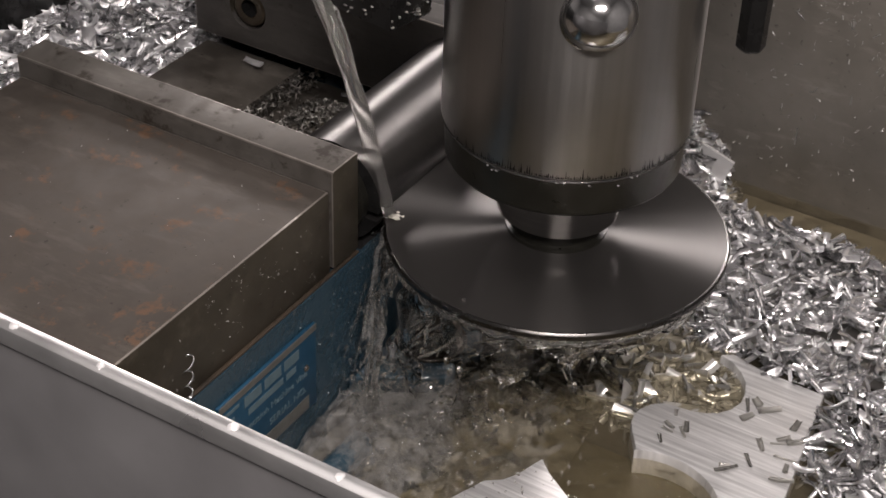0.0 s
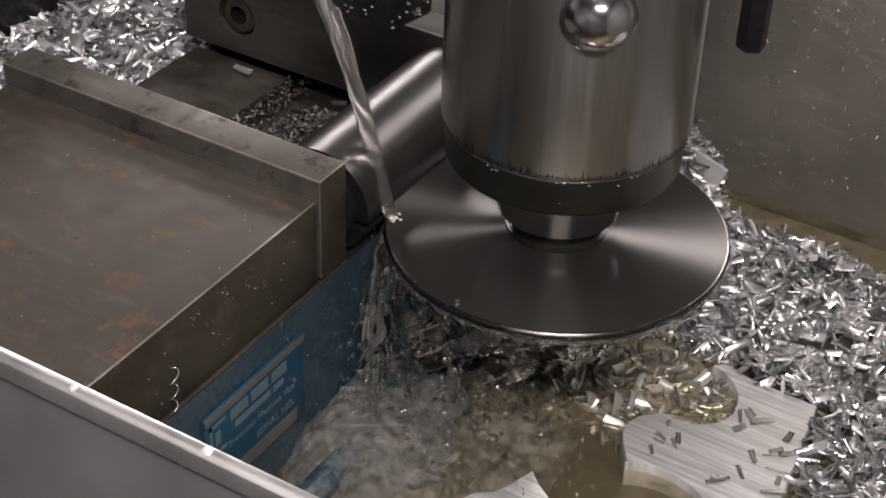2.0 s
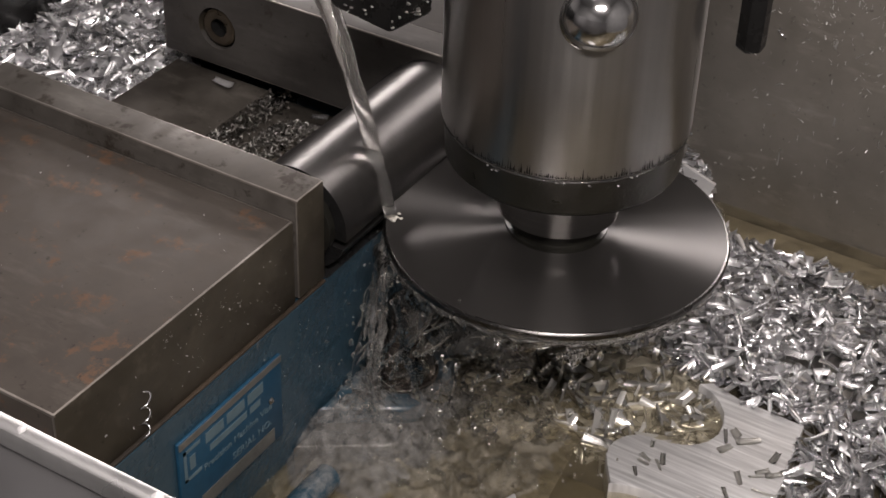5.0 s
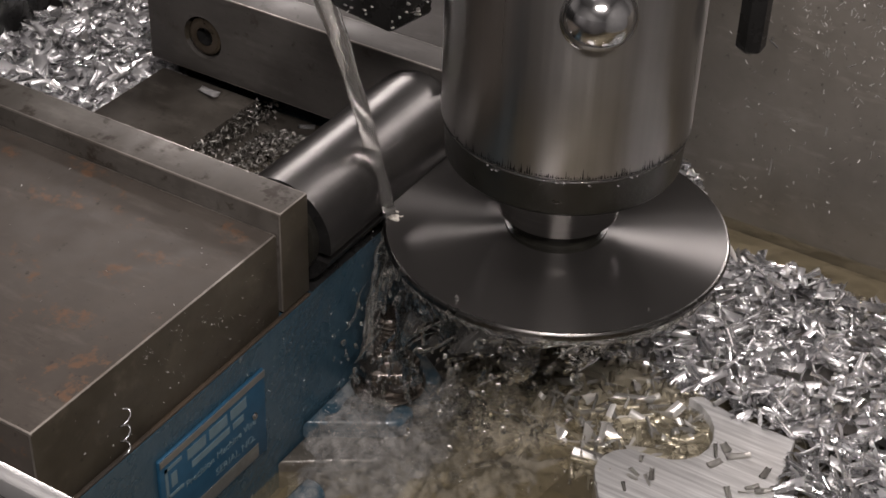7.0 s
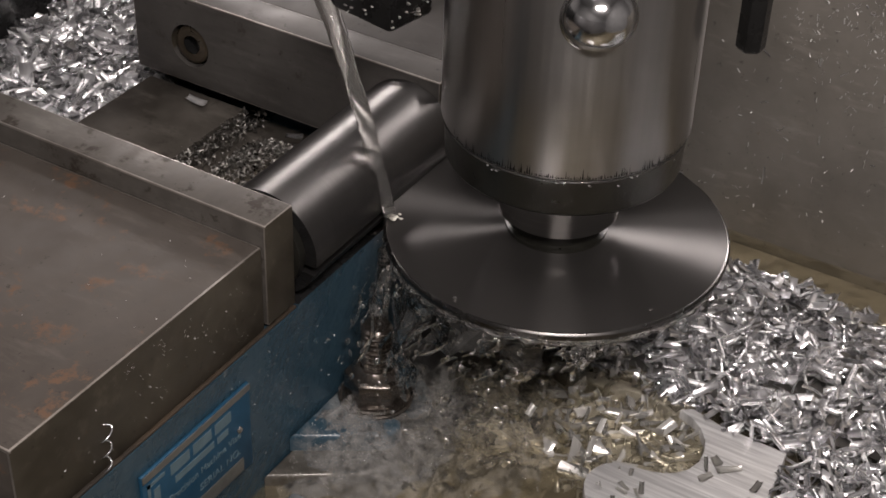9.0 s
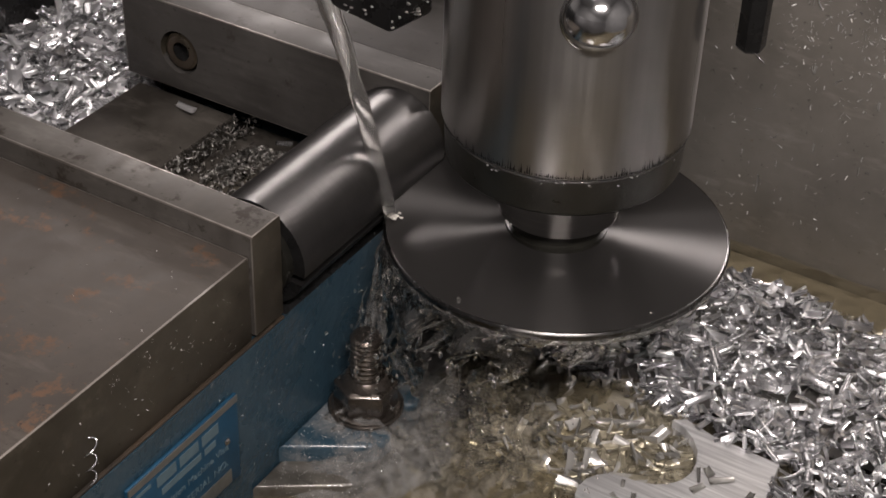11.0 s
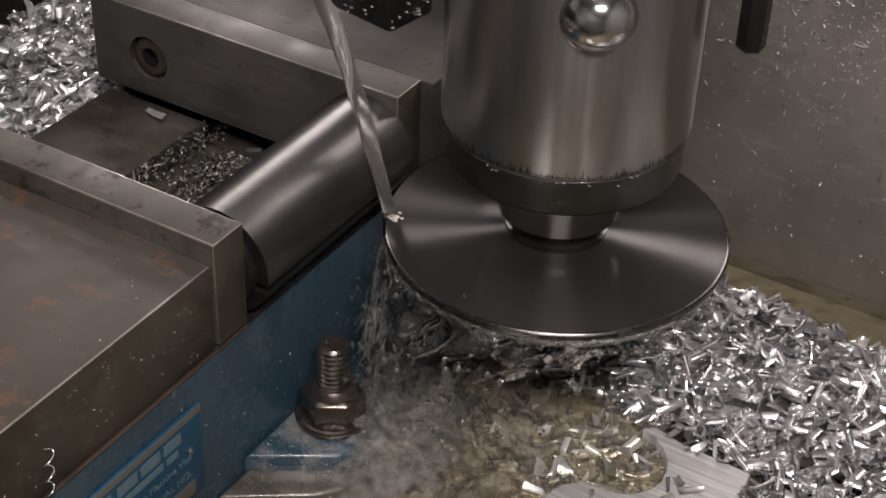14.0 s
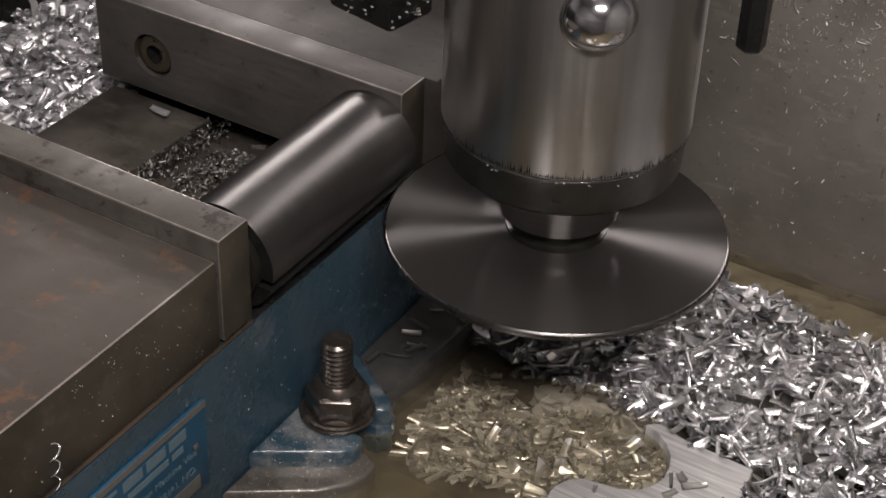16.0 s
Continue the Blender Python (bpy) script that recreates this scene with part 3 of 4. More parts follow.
def lettering(parent, words, x, z, size):
    cu = bpy.data.curves.new("words", "FONT")
    cu.body, cu.size, cu.extrude = words, size * MM, 0.00008
    tmp = bpy.data.objects.new("words", cu)
    scene.collection.objects.link(tmp)
    me = bpy.data.meshes.new_from_object(tmp)
    bpy.data.objects.remove(tmp)
    base = BASE[parent]
    me.transform(Matrix.Translation((Vector((x, -2.5, z)) - base) * MM) @ Matrix.Rotation(radians(90), 4, "X"))
    me.materials.append(LABEL_INK)
    ob = new("print_line", me)
    ob.parent = parent
    BASE[ob] = base


def work_bar():
    """Round bar end to end between the jaws, slit along its side by the disc."""
    cy, cz, r = 14.4, -23.5, 21.4
    outline = []
    top, low, depth = -27.2, -30.9, 0.6
    a0, a1 = math.asin((top - cz) / r), math.asin((low - cz) / r)
    start, stop = math.pi - a0, math.pi - a1
    n = 96
    # from the slit's lower lip round underneath to its upper lip
    for i in range(n + 1):
        a = stop + (2 * math.pi - (stop - start)) * i / n
        outline.append((cy + r * math.cos(a), cz + r * math.sin(a)))
    outline += [(depth, top), (depth, low)]
    bm = bmesh.new()
    face = bm.faces.new([bm.verts.new((20.0, y, z)) for y, z in outline])
    verts = [v for v in bmesh.ops.extrude_face_region(bm, geom=[face])["geom"] if isinstance(v, bmesh.types.BMVert)]
    bmesh.ops.translate(bm, verts=verts, vec=(114.6 - 20.0, 0, 0))
    bmesh.ops.recalc_face_normals(bm, faces=bm.faces)
    t = thing("work_bar", 65, cy, cz - r, "round turned steel bar with a slit sawn along it", "workpiece")
    # Black end face and spigot put in the shade of the gap here.
    part("bar", faced(bm, 0, -1, 1), STEEL_BAR, t, second=(BLACK_GRIME_SHADE,))
    spig = turned([(0, 20.1), (16.5, 20.1), (16.5, 16.5), (0, 16.5)], (0, 0), 48)
    bmesh.ops.transform(spig, matrix=Matrix.Translation((0, cy, cz)) @ Matrix.Rotation(radians(90), 4, "Y"), verts=spig.verts)
    part("end_spigot", spig, BLACK_OXIDE, t, "dark stepped end")
    return t


def clamp_stud():
    cx, cy = 45.6, -16.0
    t = thing("clamp_stud", cx, cy, -101.5, "oily brown threaded stud with hex flange nut on the lug", "stud")
    prof = [(0, -65.4), (5.0, -65.5), (5.7, -66.2)]
    z = -66.6
    while z > -88:
        prof += [(6.2, z), (6.25, z - 0.5), (5.2, z - 1.25), (5.2, z - 1.6)]
        z -= 2.3
    prof += [(5.8, -101.4), (0, -101.4)]
    part("thread", turned(prof, (cx, cy), 36), STEEL_BOLT, t, "threaded stud end")
    part("nut_cap", turned([(5.2, -84.9), (6.6, -84.1), (7.6, -84.3), (8.6, -85.4), (9.9, -87.6), (9.6, -89.0), (0, -89.0)], (cx, cy), 48), STEEL_BOLT, t, "turned shoulder of the nut")
    bm = turned([(0, -87.3), (10.6, -87.3), (12.6, -88.6), (12.6, -99.8), (0, -99.8)], (cx, cy), 6, 1.07)
    bmesh.ops.bevel(bm, geom=[e for e in bm.edges if e.calc_face_angle(0) > 0.3], offset=0.45, segments=2, profile=0.5, affect="EDGES")
    part("nut", bm, STEEL_BOLT, t, "hexagonal nut", degrees=30)
    part("flange", turned([(0, -98.9), (12.4, -99.1), (13.4, -99.7), (14.4, -99.5), (14.9, -100.1), (14.8, -101.0), (14.3, -101.5), (0, -101.5)], (cx, cy), 64), STEEL_BOLT, t)
    return t


# ---- scrap plate in the tray ----
def arc(cx, cy, r, a0, a1, n):
    return [(cx + r * math.cos(radians(a0 + (a1 - a0) * i / n)), cy + r * math.sin(radians(a0 + (a1 - a0) * i / n))) for i in range(n + 1)]


def scrap_plate():
    # from the square corner round the cut-out's lip, the rounded nose and the second cut-out
    pts = [(113, -162.5), (114, -134), (117, -121), (113.6, -117), (111.6, -123), (107.5, -128.6), (102.5, -132.6), (96.5, -134.9), (90, -135.6), (84, -134),
           (79.5, -130.6), (76.5, -126.4), (74.6, -121), (73.8, -115), (72.6, -109.4), (69.2, -105.6), (64.5, -103.2), (60, -102.6), (55.4, -103.5), (50.5, -106.4), (46, -109.5), (42.2, -112)]
    pts += arc(16, -127, 29.5, 31, -50, 12)
    pts += [(38, -172.5)]
    plate = prism(pts, TABLE_Z + 0.2, -109.6, 0.5)
    # the thin milled arm that runs on round the cut-out, awash
    low = [(117.5, -121.5), (121.4, -113), (124.6, -103), (125.4, -92), (124.4, -80), (121.5, -70), (117, -65), (112.5, -67.5), (108.5, -72), (106.5, -77), (110, -80.4), (115.3, -85.4), (119.2, -90), (121.0, -95.5), (120.8, -103), (118.6, -110), (114.2, -117)]
    arm = prism(low, TABLE_Z + 0.2, -116.6, 0.5)
    me = bpy.data.meshes.new("arm")
    arm.to_mesh(me)
    plate.from_mesh(me)
    arm.free()
    bpy.data.meshes.remove(me)
    t = single("scrap_plate", plate, ALU_PLATE, "sawn aluminium scrap plate with rounded cut-outs", "scrap plate", (80, -140, TABLE_Z))
    pts = [(17.3, -84.3), (12, -82.5), (5, -80.5), (-1, -77), (-5.2, -71.5), (-19, -66), (-40, -62), (-60, -90), (-30, -110)]
    pts += [(2, -106), (7, -98), (12, -90)]
    u = single("scrap_offcut", prism(pts, TABLE_Z + 0.2, -109.6, 0.4), ALU_PLATE, "bright aluminium offcut with a pointed cusp", "scrap plate", (-10, -85, TABLE_Z))
    bm = prism([(-54, -88), (-71, -93.5), (-66, -108), (-58, -106)], 0, 2.0, 0.2)
    bmesh.ops.transform(bm, matrix=Matrix(((0, 0, 1, 229), (1, 0, 0, 0), (0, 1, 0, 0), (0, 0, 0, 1))), verts=bm.verts)
    w = single("scrap_tip", bm, ALU_PLATE, "pale triangular aluminium offcut leaning at the guard", "scrap plate", (230, -62, -116))
    return [t, u, w]


# ---- swarf ----
def chip_arrays(rng, n, length, width):
    """Vertices and faces of n curled chips round the origin, 4 x 5 points each."""
    nu, nv = 4, 6
    u = np.linspace(-0.5, 0.5, nu)[None, :, None]
    v = np.linspace(-0.5, 0.5, nv)[None, None, :]
    L = rng.uniform(*length, n)[:, None, None]
    W = rng.uniform(*width, n)[:, None, None]
    curl = (0.6 + 3.4 * rng.random(n) ** 1.5)[:, None, None]
    bend = rng.normal(0, 0.10, n)[:, None, None]
    twist = rng.normal(0, 0.5, n)[:, None, None]
    taper = 1 - rng.uniform(0, 0.4, n)[:, None, None] * (u + 0.5)
    r = W / curl
    ang = curl * v * taper + twist * u
    x = L * u + 0 * v + 0.5 * W * v * rng.normal(0, 0.5, n)[:, None, None]
    y = r * np.sin(ang)
    z = r * (1 - np.cos(ang)) + bend * L * (2 * u) ** 2
    return np.stack([x + 0 * y, y, z], -1).reshape(n, nu * nv, 3), nu, nv


def chip_faces(n, nu, nv):
    one = np.array([[i * nv + j, (i + 1) * nv + j, (i + 1) * nv + j + 1, i * nv + j + 1] for i in range(nu - 1) for j in range(nv - 1)])
    return (one[None] + (np.arange(n) * nu * nv)[:, None, None]).reshape(-1, 4)


def turn(rng, pts, tilt):
    n = len(pts)
    yaw, roll, pitch = rng.uniform(0, 2 * np.pi, n), rng.uniform(0, 2 * np.pi, n), rng.normal(0, tilt, n)
    c, s = np.cos(roll)[:, None], np.sin(roll)[:, None]
    x, y, z = pts[..., 0], pts[..., 1] * c - pts[..., 2] * s, pts[..., 1] * s + pts[..., 2] * c
    c, s = np.cos(pitch)[:, None], np.sin(pitch)[:, None]
    x, z = x * c + z * s, -x * s + z * c
    c, s = np.cos(yaw)[:, None], np.sin(yaw)[:, None]
    return np.stack([x * c - y * s, x * s + y * c, z], -1)


def swarf(name, places, seed, mat, label, length=(6, 14.5), width=(2.5, 5.4), tilt=0.34, singles=0):
    """One heap of chips lying at places; the first few are chips of their own."""
    rng = np.random.default_rng(seed)
    places = np.array(places)
    base = places.mean(0)
    base[2] = TABLE_Z
    n = len(places)
    pts, nu, nv = chip_arrays(rng, n, length, width)
    pts = turn(rng, pts, tilt) + (places - base)[:, None, :]
    keep = pts[singles:].reshape(-1, 3) * MM
    me = bpy.data.meshes.new(name)
    me.from_pydata(keep.tolist(), [], chip_faces(n - singles, nu, nv).tolist())
    me.polygons.foreach_set("use_smooth", [True] * len(me.polygons))
    me.materials.append(mat)
    ob = new(name, me)
    ob.location = Vector(base) * MM
    BASE[ob] = Vector(base)
    tagged(ob, label, "metal chips", kind="stuff")
    shapes = []
    forms, _, _ = chip_arrays(rng, 8, length, width)
    for k in range(min(8, singles)):
        m = bpy.data.meshes.new("chip")
        m.from_pydata((forms[k] * MM).tolist(), [], chip_faces(1, nu, nv).tolist())
        m.polygons.foreach_set("use_smooth", [True] * len(m.polygons))
        m.materials.append(mat)
        shapes.append(m)
    for k in range(singles):
        c = new("chip", shapes[k % 8])
        c.parent = ob
        x, y, z = (places[k] - base) * MM
        c.matrix_basis = pose(x, y, z, rng.uniform(0, 360), rng.normal(0, 25), rng.uniform(0, 360))
    return ob


def right_heap_height(x, y):
    """Top of the heap beside the scrap plate."""
    h = -104 + 3.0 * noise.noise(Vector((x, y, 3)) * 0.02) + 2.2 * noise.noise(Vector((x, y, 9)) * 0.06)
    edge = 226 + 0.045 * (y + 100) + 5 * noise.noise(Vector((y * 0.03, 1, 0)))
    far = min(1, max(0, (-62 - y) / 14))
    h -= max(0, x - edge + 16) * 0.75 * far
    h += min(21, max(0, (y + 66)) * 1.0) * min(1, max(0, (x - 165) / 60))
    if y > -128:
        h -= max(0, 140 - x) * 0.5 * min(1, (y + 128) / 12)
    else:
        h -= max(0, 112 - x) * 0.10
    return h


def well_height(x, y):
    return -57.5 + 13 * max(0, 1 - ((x - 92) / 27) ** 2) * max(0, 1 - ((y - 62) / 32) ** 2)


def heaps():
    rng = np.random.default_rng(7)
    made = []
    near, far = [], []
    tries = 0
    while len(near) + len(far) < 5400 and tries < 60000:
        tries += 1
        x, y = rng.uniform(60, 250), rng.uniform(-330, 20)
        lim = np.interp(y, (-128, -112, -85, -64, -38, 20), (118, 124, 128, 121, 126, 150)) + 3 * noise.noise(Vector((x, y, 0)) * 0.05)
        if y > -128 and x < lim:
            continue
        if y > -166 and y <= -128 and x < 114:
            continue
        h = right_heap_height(x, y)
        if h < POOL_Z - 2:
            continue
        z = h - rng.uniform(0, 6) ** 1.0
        (near if (115 < x < 200 and -190 < y < -100 and z > h - 1.6) else far).append((x, y, z))
    near, far = near[:300], near[300:] + far
    made.append(swarf("chip_heap", near + far, 11, CHIP_BRIGHT, "heap of bright curled aluminium chips in the tray", singles=len(near)))
    # bed of packed chips under the loose ones
    made.append(ground_patch("packed_chips", 126, 249, -330, 20, lambda x, y: right_heap_height(x, y) - 5.5, CHIP_DULL, "packed dull chips under the loose heap"))
    far = []
    while len(far) < 2500:
        x, y = rng.uniform(-40, 245), rng.uniform(150, 230)
        far.append((x, y, -50 + 0.10 * max(0, y - 160) + 4 * noise.noise(Vector((x, y, 5)) * 0.03) - rng.uniform(0, 5)))
    made.append(swarf("chip_drift", far, 13, CHIP_BRIGHT, "drift of bright aluminium chips behind the vise", length=(9, 19), width=(4.0, 7.4)))
    made.append(ground_patch("packed_drift", -60, 248, 154, 232.5, lambda x, y: -56.5 + 0.10 * max(0, y - 160), CHIP_DULL, "packed chips under the drift"))
    sunk = []
    while len(sunk) < 950:
        x, y = rng.uniform(34, 118), rng.uniform(-138, -40)
        if (x - 96) ** 2 + (y + 114) ** 2 > 20 ** 2 and (y < -106 or x > 118):
            continue
        if y < -106 and x < 75:
            continue
        if x > np.interp(y, (-128, -95, -60, -38), (116, 116, 103, 118)):
            continue
        if x < 45 + 25 * noise.noise(Vector((x, y, 2)) * 0.03) + 16:
            continue
        sunk.append((x, y, -119.8 - 2.2 * min(1, max(0, (74 - x) / 18)) + rng.uniform(-1.4, 1.2) + 1.2 * noise.noise(Vector((x, y, 8)) * 0.05)))
    made.append(swarf("sunken_chips", sunk, 17, CHIP_SUNK, "chips lying in the yellowish coolant pool", length=(8, 18), width=(3.0, 6.0), tilt=0.14))
    afloat = []
    while len(afloat) < 420:
        x, y = rng.uniform(62, 116), rng.uniform(-130, -38)
        if (x - 96) ** 2 + (y + 114) ** 2 > 19 ** 2 and y < -104:
            continue
        if x > np.interp(y, (-128, -95, -60, -38), (114, 114, 101, 116)):
            continue
        afloat.append((x, y, -118.4 + 3.6 * rng.random()))
    made.append(swarf("washed_chips", afloat, 41, CHIP_SUNK, "pale chips tumbling in the stirred coolant", length=(9, 21), width=(3.0, 6.2), tilt=0.22))
    strewn = []
    while len(strewn) < 60:
        x, y = rng.uniform(116, 130), rng.uniform(-116, -66)
        if x - 122 > 6 * rng.random() ** 2:
            strewn.append((x, y, -115.6 + 1.5 * rng.random()))
    made.append(swarf("strewn_chips", strewn, 43, CHIP_BRIGHT, "bright chips strewn over the scrap plate's arm", length=(6, 14), width=(2.4, 4.6), tilt=0.15))
    well = [(rng.uniform(50, 121), rng.uniform(42, 98), 0) for _ in range(4600)]
    well = [(x, y, well_height(x, y) + rng.uniform(-1.5, 1.5)) for x, y, _ in well if well_height(x, y) > -56.5 or rng.random() < 0.12]
    made.append(swarf("well_swarf", well, 19, CHIP_GRIME, "fine dull swarf lying in the vise well", length=(0.8, 2.6), width=(0.5, 1.2), tilt=0.6))
    crumbs = [(rng.uniform(60, 120), 100.5 + rng.normal(0, 1.6), -46.5 - 3 * rng.random() ** 2) for _ in range(320)]
    crumbs += [(rng.uniform(60, 128), 99.5 - 5 * rng.random(), -56 + 9 * rng.random()) for _ in range(320)]
    made.append(swarf("rail_crumbs", crumbs, 37, CHIP_GRIME, "fine crumbs of swarf along the bed way edge", length=(0.8, 3.2), width=(0.4, 1.2), tilt=0.8))
    made.append(ground_patch("packed_well", 40, 130.5, 56.5, 100.8, lambda x, y: well_height(x, y) - 1.5, SLUDGE_DARK, "packed fine swarf in the vise well"))
    # specks on the vise and guard, wet glint put in as pale colour
    specks = [(rng.uniform(-110, -4), 1.0, rng.uniform(-40, -10)) for _ in range(24)]
    specks += [(rng.uniform(-30, 110), -1.2, rng.uniform(-104, -50)) for _ in range(110)]
    specks += [(rng.uniform(8, 40), rng.uniform(-34, -3), -101.3) for _ in range(240)]
    specks += [(rng.uniform(-4, 38), rng.uniform(-39, -3), -109.0) for _ in range(260)]
    specks += [(-4.6 - 90 * rng.random() ** 1.5, 1.0, rng.uniform(-46, -12)) for _ in range(24)]
    for _ in range(9):
        x0, z0 = rng.uniform(-80, -6), rng.uniform(-40, -14)
        specks += [(x0 + rng.normal(0, 2), 1.0, z0 + rng.normal(0, 3)) for _ in range(rng.integers(3, 9))]
    specks += [(rng.uniform(-110, -4), rng.uniform(4, 148), -8.4) for _ in range(35)]
    made.append(swarf("chip_specks", specks, 23, SPECK_GLINT, "tiny pale specks, stuck chips and painted glints, on the wet vise", length=(0.2, 0.9), width=(0.1, 0.35), tilt=1.0))
    specks = []
    for _ in range(90):
        y0, z0 = rng.normal(-140, 35), rng.normal(14, 24)
        specks += [(249.0, y0 + rng.normal(0, 4), z0 + rng.normal(0, 5)) for _ in range(rng.integers(1, 13))]
    specks += [(249.0, rng.uniform(-230, -60), rng.uniform(-105, 40)) for _ in range(200)]
    specks = [p for p in specks if p[2] < 50]
    made.append(swarf("guard_specks", specks, 29, SPECK_GLINT, "tiny pale specks, stuck chips and painted glints, on the wet guard", length=(0.3, 3.0), width=(0.2, 0.8), tilt=1.2))
    return made


def ground_patch(name, x0, x1, y0, y1, height, mat, label):
    bm = bmesh.new()
    nx, ny = int((x1 - x0) / 6), int((y1 - y0) / 6)
    rows = []
    for i in range(nx + 1):
        rows.append([])
        for j in range(ny + 1):
            x, y = x0 + (x1 - x0) * i / nx, y0 + (y1 - y0) * j / ny
            rows[-1].append(bm.verts.new((x, y, max(TABLE_Z - 2, height(x, y)))))
    for i in range(nx):
        for j in range(ny):
            bm.faces.new((rows[i][j], rows[i + 1][j], rows[i + 1][j + 1], rows[i][j + 1]))
    return single(name, bm, mat, label, "metal chips", ((x0 + x1) / 2, (y0 + y1) / 2, TABLE_Z), kind="stuff", degrees=80)


def pool():
    bm = bmesh.new()
    bmesh.ops.create_grid(bm, x_segments=100, y_segments=140, size=0.5)
    for v in bm.verts:
        x, y = 17 + v.co.x * 462, -80 + v.co.y * 660
        v.co = Vector((x, y, POOL_Z + 0.5 * noise.noise(Vector((x, y, 0)) * 0.05)))
    return single("coolant_pool", bm, COOLANT, "shallow yellowish coolant standing in the tray", "water", (17, -80, POOL_Z), kind="structure", degrees=80)


# ---- running coolant: rigid pieces that move ----
def jet():
    n = 26
    a, b = Vector((43.0, 36.0, 46.0)), Vector((22.0, -10.5, -27.5))
    pts, rad = [], []
    for i in range(n):
        s = i / (n - 1)
        p = a.lerp(b, s)
        p.x, p.y = a.x + (b.x - a.x) * (s ** 0.75), a.y + (b.y - a.y) * (s ** 0.75)
        p += Vector((noise.noise(Vector((s * 4, 0, 1))), noise.noise(Vector((s * 4, 5, 1))), 0)) * 0.35
        pts.append(p)
        rad.append((3.7 - 1.1 * s) * (1 + 0.08 * math.sin(s * 13) + 0.05 * math.sin(s * 31)))
    return single("coolant_jet", sweep(pts, rad, 16, 0.10, 4), JET, "clear jet of coolant striking the disc rim", "water jet", (22, -10.5, -27.5), kind="stuff", degrees=80)


def slug():
    pts = [(43.0 - 0.2 * i, 36.0 - 0.5 * i, 60 - 2.0 * i + 62) for i in range(26)]
    return single("last_slug", sweep(pts, [0.6 + 2.4 * math.sin(math.pi * (i + 1) / 27) for i in range(26)], 12, 0.2, 6), JET, "last slug of coolant leaving the nozzle", "water jet", (43, 36, 97), kind="stuff", degrees=80)


def run_off():
    """Several strands braided into one ragged fall from the rim to the lug."""
    bm = bmesh.new()
    rng = random.Random(18)
    for k in range(5):
        ph, off, size = rng.uniform(0, 6), (k - 2) * 1.2, rng.uniform(0.5, 1.5) + (1.0 if k in (1, 3) else 0)
        first, last = (0.0, 1.0) if k in (1, 3) else (rng.uniform(0, 0.25), rng.uniform(0.6, 1.0))
        pts, rad = [], []
        for i in range(34):
            s = first + (last - first) * i / 33
            w = off * (0.5 + 0.9 * s) + 0.9 * math.sin(s * 6 + ph) + 1.2 * noise.noise(Vector((s * 9, ph, 0)))
            pts.append((20.5 - 13.5 * s ** 0.7 + 0.5 * w, -11.2 + 0.6 * s - 0.87 * w, -28.5 - 76 * s))
            rad.append(size * (0.75 + 0.5 * noise.noise(Vector((s * 14, ph, 5)))) * math.sin(math.pi * (i + 2) / 37) ** 0.3)
        sweep(pts, rad, 10, 0.25, k, bm)
    return single("coolant_fall", bm, FALL, "ragged clear coolant running down from the disc rim", "water jet", (20, -11, -104), kind="stuff", degrees=80)


def burst():
    bm = bmesh.new()
    rng = random.Random(12)
    for k in range(16):
        blob(bm, (22.5 + rng.uniform(-2.5, 2.5), -12 + rng.uniform(-3, 1.5), -27 + rng.uniform(-0.6, 1.2)), (rng.uniform(0.4, 1.3), rng.uniform(0.4, 1.3), rng.uniform(0.3, 0.7)), k)
    return melted(single("jet_burst", bm, FOAM, "small white burst where the jet meets the rim", "splash", (22, -11, -27), kind="stuff", degrees=80), 0.5, 3)


def melted(ob, voxel, rounds):
    """Runs the shapes of a mesh together like liquid."""
    m = ob.modifiers.new("merge", "REMESH")
    m.mode, m.voxel_size, m.use_smooth_shade = "VOXEL", voxel * MM, True
    m = ob.modifiers.new("soften", "SMOOTH")
    m.factor, m.iterations = 0.5, rounds
    return ob


def flight(a, v, t):
    """Where water that leaves the rim at angle a with velocity v is after t seconds."""
    return Vector((AX + 63.6 * math.cos(a), AY + 63.6 * math.sin(a), -30.9)) + v * t * 1000 + Vector((0, 0, -4905 * t * t))


def flung_at(a, out_v, tan_v):
    return Vector((math.cos(a), math.sin(a), 0)) * out_v + Vector((math.sin(a), -math.cos(a), 0)) * tan_v


